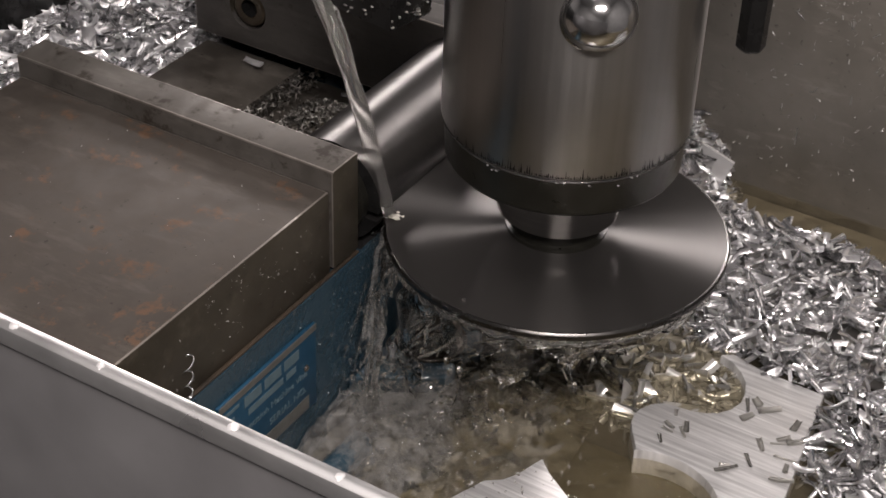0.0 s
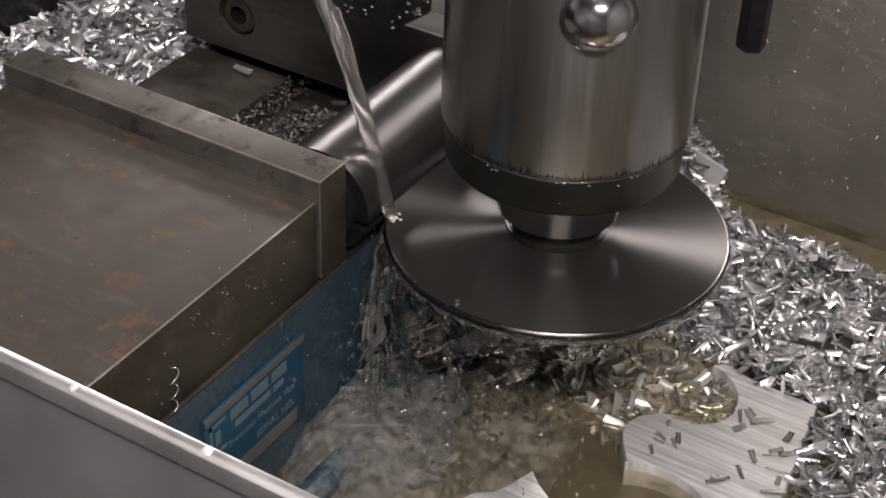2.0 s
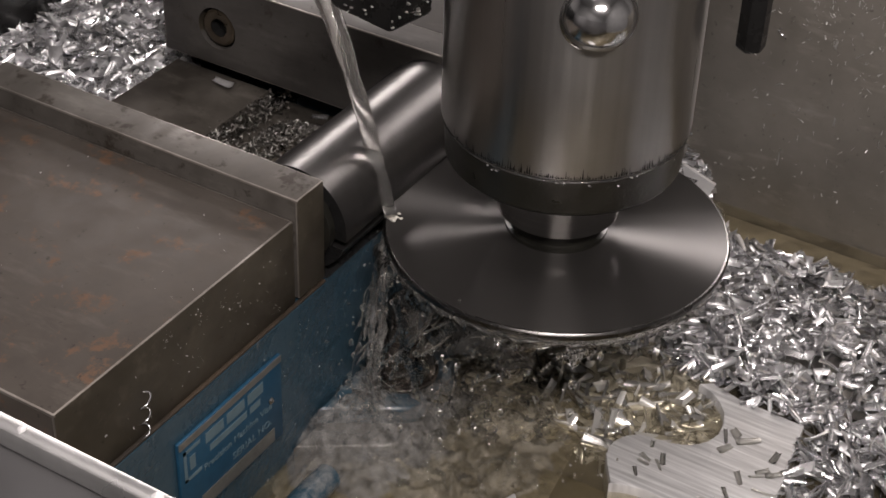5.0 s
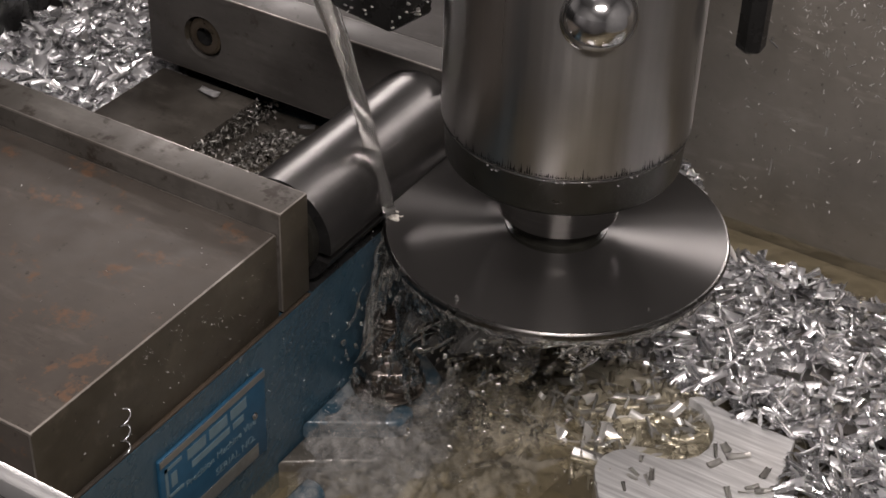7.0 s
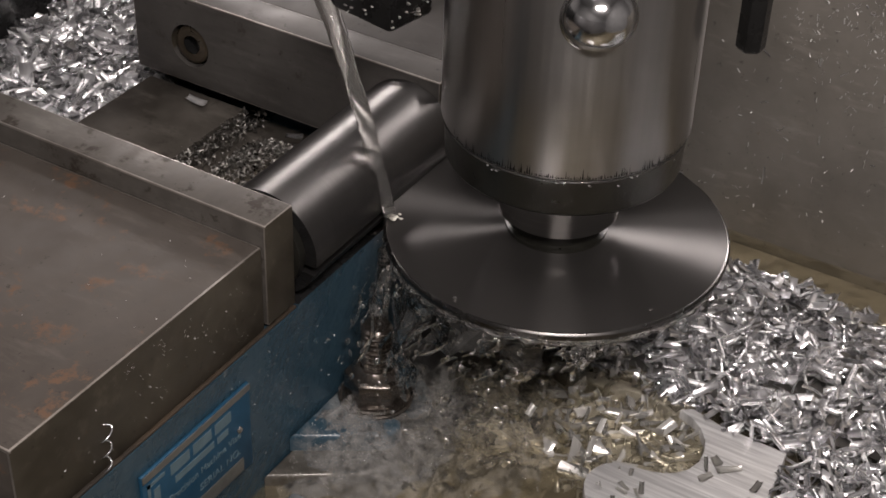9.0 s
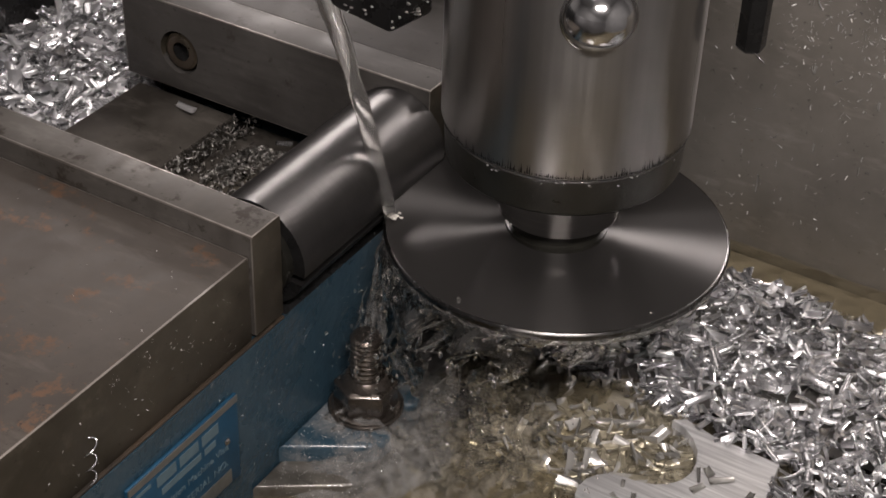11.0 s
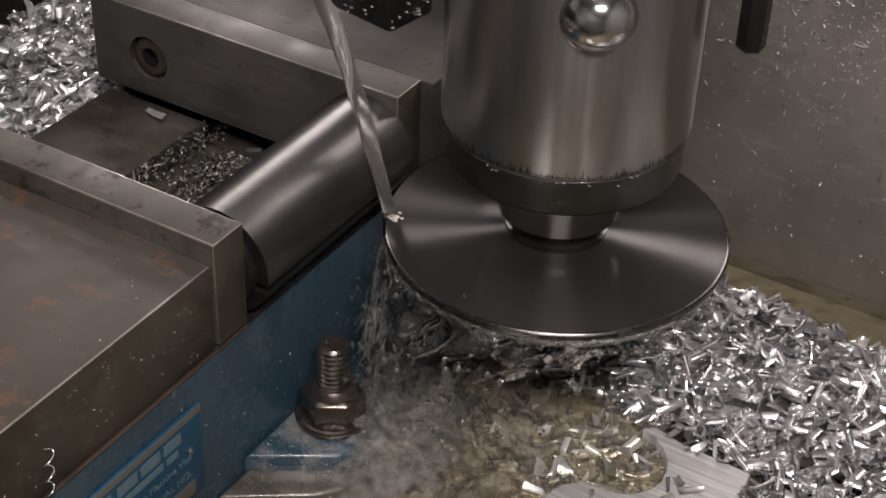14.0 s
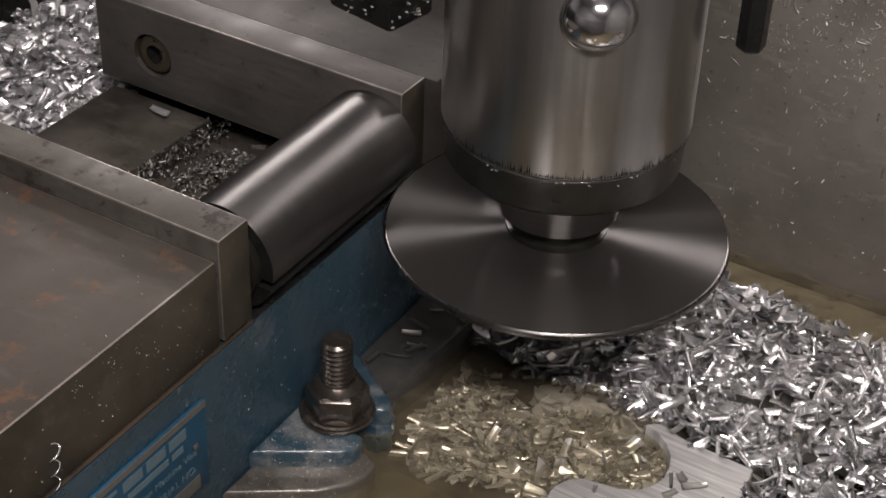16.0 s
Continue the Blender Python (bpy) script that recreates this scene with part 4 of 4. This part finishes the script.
def film_sheet(a0, a1, out_v, tan_v, reach, k):
    """Thin torn skin of water that hangs from a stretch of the rim."""
    bm = bmesh.new()
    nu, nv = 56, 44
    rows = []
    for i in range(nu + 1):
        u = i / nu
        a = radians(a0 + (a1 - a0) * u)
        v = flung_at(a, out_v * (1 + 0.5 * noise.noise(Vector((u * 3, k, 1)))), tan_v * (1 + 0.5 * noise.noise(Vector((u * 4, k, 2)))))
        row = []
        for j in range(nv + 1):
            t = reach * j / nv
            p = flight(a, v, t)
            q = p * 0.07 + Vector((k * 5, 0, 0))
            p += Vector((noise.noise(q), noise.noise(q + Vector((9, 0, 0))), 0.7 * noise.noise(q + Vector((0, 9, 0))))) * 6.0 * min(1, 2.5 * j / nv)
            row.append(bm.verts.new(p))
        rows.append(row)
    for i in range(nu):
        for j in range(nv):
            u, w = i / nu, j / nv
            tear = noise.noise(Vector((u * 5, w * 2.2, k * 3.7))) + 0.6 * noise.noise(Vector((u * 14, w * 6, k)))
            edge = min(u, 1 - u) * 4
            if tear + 0.55 * min(1, edge) > -0.05 + 0.75 * w:
                bm.faces.new((rows[i][j], rows[i + 1][j], rows[i + 1][j + 1], rows[i][j + 1]))
    bmesh.ops.delete(bm, geom=[v for v in bm.verts if not v.link_faces], context="VERTS")
    bmesh.ops.recalc_face_normals(bm, faces=bm.faces)
    bmesh.ops.solidify(bm, geom=bm.faces[:], thickness=0.35)
    return bm


def strand(bm, a, v, first, last, thick, k):
    """One torn ligament along a fall line, thick at its head."""
    n = 12
    pts, rad = [], []
    for i in range(n):
        t = first + (last - first) * i / (n - 1)
        w = Vector((noise.noise(Vector((k * 3.1, t * 30, 0))), noise.noise(Vector((k * 3.1, t * 30, 7))), noise.noise(Vector((k * 3.1, t * 30, 3))))) * 4.0
        pts.append(flight(a, v, t) + w)
        rad.append(thick * (0.25 + 0.75 * (i / (n - 1)) ** 1.5) * (0.8 + 0.4 * noise.noise(Vector((k, i * 0.7, 2)))) * math.sin(math.pi * (i + 0.7) / (n + 0.2)) ** 0.5)
    sweep(pts, [max(0.18, r) for r in rad], 8, 0.2, k, bm)


def splashes():
    """Sheets, ligaments and drops flung off the rim against the sense of the jet, clump by clump."""
    made = []
    rng = random.Random(5)
    # rim angles, outward and tangential speed, time of fall
    for c, (a0, a1, out_v, tan_v, reach) in enumerate(((131, 150, 0.10, 0.05, 0.050), (147, 178, 0.06, 0.16, 0.095), (170, 206, 0.02, 0.30, 0.085), (196, 236, -0.06, 0.34, 0.070), (222, 262, -0.10, 0.30, 0.050))):
        made.append(single("water_sheet", film_sheet(a0, a1, out_v, tan_v, reach, c + 1), SHEET, "thin torn sheet of clear coolant hanging from the rim", "splash",
                           tuple(flight(radians((a0 + a1) / 2), flung_at(radians((a0 + a1) / 2), out_v, tan_v), reach * 0.4)), "splashes round the disc", degrees=80))
    for c, (a0, a1, count, out_v, tan_v, reach, thick) in enumerate(((122, 136, 4, 0.06, 0.05, 0.115, 0.9), (138, 158, 5, 0.08, 0.22, 0.115, 1.1), (160, 184, 6, 0.04, 0.35, 0.110, 1.2), (184, 212, 6, -0.05, 0.55, 0.105, 1.2), (212, 244, 6, -0.12, 0.62, 0.095, 1.0))):
        bm = bmesh.new()
        for k in range(count):
            a = radians(rng.uniform(a0, a1))
            v = flung_at(a, out_v + rng.uniform(-0.06, 0.06), tan_v * rng.uniform(0.6, 1.4))
            first = reach * rng.uniform(0.0, 0.6)
            strand(bm, a, v, first, min(reach, first + reach * rng.uniform(0.2, 0.5)), thick * rng.uniform(0.6, 1.5), c * 10 + k)
            for d in range(5):
                p = flight(a, v, reach * rng.random()) + Vector((rng.gauss(0, 4), rng.gauss(0, 4), rng.gauss(0, 3)))
                r = rng.uniform(0.3, 1.2)
                blob(bm, p, (r, r, r * rng.uniform(1.0, 2.2)), k)
        mid = radians((a0 + a1) / 2)
        ob = single("splash", bm, DROPS, "clear ligaments and drops of coolant flung from the disc", "splash", tuple(flight(mid, flung_at(mid, out_v, tan_v), reach * 0.5)), "splashes round the disc", degrees=80)
        made.append(melted(ob, 0.45, 3))
    # crown thrown up where the fall strikes the lug
    bm = bmesh.new()
    for k in range(60):
        d, far, up = rng.uniform(0, 2 * math.pi), 4 + 26 * rng.random() ** 0.8, rng.uniform(2, 15)
        c = Vector((5, -13 - rng.uniform(0, 6), -103))
        u0 = rng.uniform(0.1, 0.6)
        u1 = min(1.0, u0 + rng.uniform(0.1, 0.35))
        pts = []
        for i in range(8):
            u = u0 + (u1 - u0) * i / 7
            pts.append(c + Vector((math.cos(d) * far * u, math.sin(d) * far * u * 0.8, 4 * up * u * (1 - u) - 6 * u * u + 1.2 * noise.noise(Vector((k, u * 5, 0))))))
        if max(p.y for p in pts) > -2.5:
            continue
        sweep(pts, [rng.uniform(0.3, 0.9) * math.sin(math.pi * (i + 0.8) / 8.6) ** 0.5 for i in range(8)], 7, 0.3, k, bm)
    made.append(melted(single("splash", bm, DROPS, "crown of coolant thrown up where the fall strikes", "splash", (5, -14, -102), "splashes round the disc", degrees=80), 0.45, 3))
    # mound of foaming coolant round the foot of the fall; its skirts run under the pool
    bm = bmesh.new()
    grid = {}
    for i in range(131):
        for j in range(91):
            x, y = -52 + 108 * i / 130, -58 + 56 * j / 90
            q = Vector((x, y, 0))
            f = 1 - ((x - 1) / 46) ** 2 - ((y + 20) / 34) ** 2 + 0.35 * noise.noise(q * 0.05 + Vector((0, 0, 4)))
            f = max(-0.2, min(1, f))
            wild = max(0, f + 0.15)
            ridge = max(0, 1 - abs(noise.noise(q * 0.085)) * 3) ** 2 + 0.5 * max(0, 1 - abs(noise.noise(q * 0.2 + Vector((3, 8, 0)))) * 3) ** 2
            z = -115.6 + 15.5 * max(0, f) ** 0.8 - 3 * max(0, -f) * 5 + (2.6 * ridge + 1.6 * noise.noise(q * 0.15 + Vector((0, 0, 9)))) * wild
            grid[i, j] = bm.verts.new((x, y, z))
    for i, j in grid:
        loop = [grid.get(k) for k in ((i, j), (i + 1, j), (i + 1, j + 1), (i, j + 1))]
        if all(loop) and max(v.co.z for v in loop) > POOL_Z - 2:
            bm.faces.new(loop)
    bmesh.ops.delete(bm, geom=[v for v in bm.verts if not v.link_faces], context="VERTS")
    made.append(single("foaming_wash", bm, WASH, "foaming wash of coolant round the foot of the fall", "splash", (3, -18, -102), kind="stuff", degrees=80))
    bm = bmesh.new()
    for d in range(260):
        a, q = radians(rng.uniform(118, 225)), rng.random()
        rr = rng.uniform(48, 88)
        c = Vector((AX + rr * math.cos(a), AY + rr * math.sin(a), -114 + 72 * rng.random() ** 2.2))
        w = rng.uniform(0.15, 0.7)
        tilt = Euler((rng.uniform(-0.6, 0.6), rng.uniform(-0.6, 0.6), 0)).to_matrix()
        for vert in bmesh.ops.create_icosphere(bm, subdivisions=1, radius=1)["verts"]:
            vert.co = c + tilt @ Vector((vert.co.x * w, vert.co.y * w, vert.co.z * w * (1 + 2.5 * q)))
    made.append(single("spray_drops", bm, DROPS, "spray of small coolant drops under the disc", "splash", (AX - 45, AY + 10, -100), kind="stuff", degrees=80))
    return made


def rim_film():
    pts, rad = [], []
    for i in range(60):
        a = radians(120 + 150 * i / 59)
        pts.append((AX + (63.4 + 0.7 * math.sin(i * 1.7)) * math.cos(a), AY + (63.4 + 0.7 * math.sin(i * 1.7)) * math.sin(a), -31.6 - 0.9 * math.sin(i * 0.9) ** 2))
        rad.append(1.0 + 0.9 * abs(math.sin(i * 1.3)) * math.sin(math.pi * i / 59))
    return single("rim_film", sweep(pts, rad, 8, 0.4, 3), DROPS, "thin film of coolant clinging under the disc rim", "water film", (AX, AY, -31), kind="stuff", degrees=80)


def churn():
    """Boiling surface where the falling coolant lands, and lumps of water thrown up from it."""
    bm = bmesh.new()
    bmesh.ops.create_grid(bm, x_segments=220, y_segments=180, size=1.0)
    rng = random.Random(31)

    def height(x, y):
        q = Vector((x, y, 0))
        f = max(0.0, 1 - ((x - 20) / 57) ** 2 - ((y + 47) / 45) ** 2)
        ridge = max(0, 1 - abs(noise.noise(q * 0.07)) * 3) ** 2
        fine = max(0, 1 - abs(noise.noise(q * 0.19 + Vector((9, 0, 0)))) * 3) ** 2
        return POOL_Z - 1.2 + min(1, f * 1.6) * (1.3 + 4.5 * ridge + 0.6 * fine + abs(noise.noise(q * 0.11 + Vector((0, 4, 0)))) * 4 + noise.noise(q * 0.3) * 0.8)

    for v in bm.verts:
        x, y = 20 + v.co.x * 57, -47 + v.co.y * 45
        v.co = Vector((x, y, height(x, y)))
    t = single("churning_coolant", bm, CHURN, "foaming churned coolant where the fall lands", "water", (20, -47, POOL_Z), kind="stuff", degrees=80)
    bm = bmesh.new()
    for k in range(130):
        a, r = rng.uniform(0, 2 * math.pi), rng.random() ** 0.7
        x, y = 22 + 48 * r * math.cos(a), -40 + 36 * r * math.sin(a)
        z = height(x, y)
        d, L, up = rng.uniform(0, 2 * math.pi), rng.uniform(3, 9), rng.uniform(0, 7) * (1 - r)
        pts = [(x + L * (i / 6 - 0.5) * math.cos(d), y + L * (i / 6 - 0.5) * math.sin(d), z - 0.8 + up * math.sin(math.pi * i / 6) + rng.uniform(0, 0.5)) for i in range(7)]
        sweep(pts, [rng.uniform(0.6, 1.7) for i in range(7)], 7, 0.3, k, bm)
    u = single("thrown_coolant", bm, DROPS, "lumps of coolant thrown up where the fall lands", "splash", (24, -44, POOL_Z), kind="stuff", degrees=80)
    return [t, melted(u, 0.7, 4)]


# ---- single chips lying about ----
def loose_chip(name, at, turn_deg, length, width, curl, label, mat=None):
    bm = bmesh.new()
    rows = []
    for i in range(6):
        u = i / 5 - 0.5
        row = []
        for j in range(7):
            a = curl * (j / 6 - 0.5)
            r = width / max(curl, 0.1)
            row.append(bm.verts.new((length * u, r * math.sin(a) * (1 - 0.3 * u), r * (1 - math.cos(a)) + 0.12 * length * u * u)))
        rows.append(row)
    for i in range(5):
        for j in range(6):
            bm.faces.new((rows[i][j], rows[i + 1][j], rows[i + 1][j + 1], rows[i][j + 1]))
    bmesh.ops.solidify(bm, geom=bm.faces[:], thickness=0.15)
    bmesh.ops.transform(bm, matrix=Matrix.Translation(at) @ pose(0, 0, 0, *turn_deg), verts=bm.verts)
    return single(name, bm, mat or CHIP_BRIGHT, label, "metal chip", at, "loose chips", degrees=60)


def loose_chips():
    made = [loose_chip("metal_chip", (109.5, 120, -44.6), (-10, 8, 75), 13, 4.4, 2.2, "bright curled chip lying on the bed way", ALU_PLATE)]
    made.append(loose_chip("metal_chip", (109.8, 67.9, -44.5), (-20, 10, 100), 8, 3.0, 2.2, "small bright chip on the fine swarf", CHIP_BRIGHT))
    rng = random.Random(3)
    for k in range(15):
        x, y = rng.uniform(48, 96), rng.uniform(-168, -138)
        made.append(loose_chip("metal_chip", (x, y, -109.0), (rng.uniform(-20, 20), 0, rng.uniform(0, 360)), rng.uniform(4, 10), rng.uniform(1.4, 3.6), rng.uniform(0.8, 2.8), "small wet chip lying on the scrap plate", CHIP_SUNK))
    for k in range(6):
        x, y = rng.uniform(46, 70), rng.uniform(-124, -110)
        made.append(loose_chip("metal_chip", (x, y, -109.0), (0, 0, rng.uniform(0, 360)), rng.uniform(4, 8), rng.uniform(1.2, 2.4), 1.8, "small chip lying on the scrap plate", CHIP_SUNK))
    for k in range(8):
        x, y = rng.uniform(84, 135), rng.uniform(-25, -6)
        made.append(loose_chip("metal_chip", (x, y, -105.4), (rng.uniform(-20, 20), 0, rng.uniform(0, 360)), rng.uniform(6, 13), rng.uniform(1.8, 3.2), rng.uniform(0.8, 2.5), "wet chip lying on the dark ledge", CHIP_DULL))
    for k in range(7):
        x, y = rng.uniform(205, 230), rng.uniform(-60, -44)
        made.append(loose_chip("metal_chip", (x, y, right_heap_height(x, y) + 1.5), (rng.uniform(-40, 40), rng.uniform(-30, 30), rng.uniform(200, 280)), rng.uniform(16, 26), rng.uniform(3, 6), rng.uniform(0.8, 2.0), "long shiny strip on the chips by the guard"))
    # spatter stuck to the far guard
    for k in range(18):
        y, z = rng.uniform(-190, -60), rng.uniform(-60, 40)
        if rng.random() < 0.35:
            z = rng.uniform(-100, -40)
        made.append(loose_chip("metal_chip", (248.9, y, z), (rng.uniform(0, 360), 90, 0), rng.uniform(2.5, 5) * (2.0 if k % 6 == 0 else 1), rng.uniform(0.8, 1.6), 1.2, "tiny pale chip stuck to the wet guard", SPECK_GLINT))
    # fine curls and threads of swarf clinging to the wet guard
    bm = bmesh.new()
    for k in range(85):
        y, z = (rng.gauss(-118, 9), rng.gauss(24, 12)) if k % 3 == 0 else (rng.gauss(-165, 14), rng.gauss(22, 16)) if k % 3 == 1 else (rng.uniform(-230, -75), rng.uniform(-60, 48))
        if z > 49:
            continue
        a, bend, L, r = rng.uniform(0, 2 * math.pi), rng.uniform(-3.5, 3.5), rng.uniform(1.5, 6.0), rng.uniform(0.10, 0.26)
        pts, p = [], Vector((248.9, y, z))
        for i in range(9):
            pts.append(p.copy())
            p += Vector((-0.05 * math.sin(i * 0.8), math.cos(a), math.sin(a))) * (L / 8)
            a += bend / 8
        sweep(pts, [r] * 9, 5, 0.4, k, bm)
    made.append(single("guard_threads", bm, CHIP_BRIGHT, "fine bright curls of swarf clinging to the wet guard", "metal chips", (249, -140, 0), kind="stuff", degrees=80))
    # coiled chip hanging on the movable jaw
    pts = [(-84.4 + (2.6 - 0.04 * i) * math.sin(i * 0.62) - 0.06 * i, 0.2 + 1.2 * math.cos(i * 0.62), -27 - i * 0.62) for i in range(34)]
    made.append(single("coiled_chip", sweep(pts, [0.28] * 34, 6), CHIP_BRIGHT, "thin springy chip clinging to the jaw side", "metal chip", (-80.4, 1, -52), degrees=80))
    return made


# ---- build ----
enclosure()
pedestal()
lamp_housings()
riders = table_bed()
spindle()
disc = cutter()
coolant_nozzle()
hex_rod()
riders += [vise(), work_bar(), clamp_stud()]
riders += scrap_plate()
heap_things = heaps()
washed = [ob for ob in heap_things if ob.name == "washed_chips"][0]
riders += [ob for ob in heap_things if ob is not washed]
riders.append(pool())
riders += loose_chips()
stream, fall, film, spark = jet(), run_off(), rim_film(), burst()
last = slug()
boil, froth = churn()
flung = splashes()

# the table's travel: seconds, along the vise, across it (millimetres)
TRAVEL = [(0, 0, 0), (0.5, -2.16, 0), (1, -3.79, 0), (1.5, -5.53, 0), (2, -7.87, 0), (2.5, -9.66, 0), (3, -12.76, 0), (3.5, -14.58, 0), (4, -16.81, 0),
          (6.5, -29.73, 0), (7, -31.99, 0), (7.5, -34.32, 0), (8, -36.22, 0), (8.5, -38.83, 0), (9, -40.89, 0), (11.5, -51.54, 0), (12, -55.56, 0),
          (12.5, -57.76, 0), (13, -59.25, 0), (13.5, -59.31, 4.15), (14, -59.22, 7.62), (14.5, -59.98, 7.6), (15, -59.99, 7.6), (15.5, -59.99, 7.6), (16, -56.47, 7.6)]


def still_rotation(ob):
    return ob.matrix_basis.to_3x3().to_4x4()


def motions():
    for ob in riders:
        b, r = BASE[ob] * MM, still_rotation(ob)
        walk(ob, [(t, Matrix.Translation(b + Vector((dx, dy, 0)) * MM) @ r) for t, dx, dy in TRAVEL])
    b = BASE[disc] * MM
    walk(disc, [(i * 0.2, Matrix.Translation(b) @ pose(0, 0, 0, 0, 0, -80 * i)) for i in range(81)])
    b = BASE[last] * MM
    low = b + Vector((-0.012, -0.022, -0.075))
    deep = b + Vector((-0.018, -0.034, -0.300))
    walk(last, [(t, Matrix.Translation(p)) for t, p in ((0, b), (15.28, b), (15.4, low), (15.54, deep), (16, deep))])
    # the chips in the stirred pool ride with the table and jostle till the coolant stops
    rng = random.Random(77)
    b = BASE[washed] * MM
    times, xs, ys = [r[0] for r in TRAVEL], [r[1] for r in TRAVEL], [r[2] for r in TRAVEL]
    rows = []
    for i in range(81):
        t = i * 0.2
        calm = 0.0 if t > 14.7 else 1.0
        d = Vector((float(np.interp(t, times, xs)), float(np.interp(t, times, ys)), -2.5 * min(1, max(0, (t - 14.6) / 0.4))))
        d += Vector((rng.uniform(-1, 1), rng.uniform(-1, 1), rng.uniform(-0.5, 0.5))) * 0.9 * calm
        rows.append((t, Matrix.Translation(b + d * MM) @ pose(0, 0, 0, 0, 0, rng.uniform(-2.5, 2.5) * calm)))
    walk(washed, rows)
    # the coolant shakes while it runs, then drops away when it is shut off
    rng = random.Random(21)
    for ob, size, tilt in [(stream, 0.25, 0.6), (fall, 0.5, 2.0), (film, 0.2, 3.0), (spark, 0.4, 20.0), (boil, 0.8, 8.0), (froth, 0.8, 9.0)] + [(s, 1.2, 7.0) for s in flung]:
        b = BASE[ob] * MM
        rows = []
        for i in range(74):
            d = Vector((rng.uniform(-1, 1), rng.uniform(-1, 1), rng.uniform(-1, 1))) * size * MM
            rows.append((i * 0.2, Matrix.Translation(b + d) @ pose(0, 0, 0, 0 if ob in (boil, film, froth) else rng.uniform(-tilt, tilt) * 0.3, 0 if ob in (boil, film, froth) else rng.uniform(-tilt, tilt) * 0.3, rng.uniform(-tilt, tilt))))
        drop = -0.015 if ob in (boil, froth) else -0.20
        rows += [(14.76, Matrix.Translation(b)), (15.0, Matrix.Translation(b + Vector((0, 0, drop)))), (16, Matrix.Translation(b + Vector((0, 0, drop))))]
        walk(ob, rows)


motions()
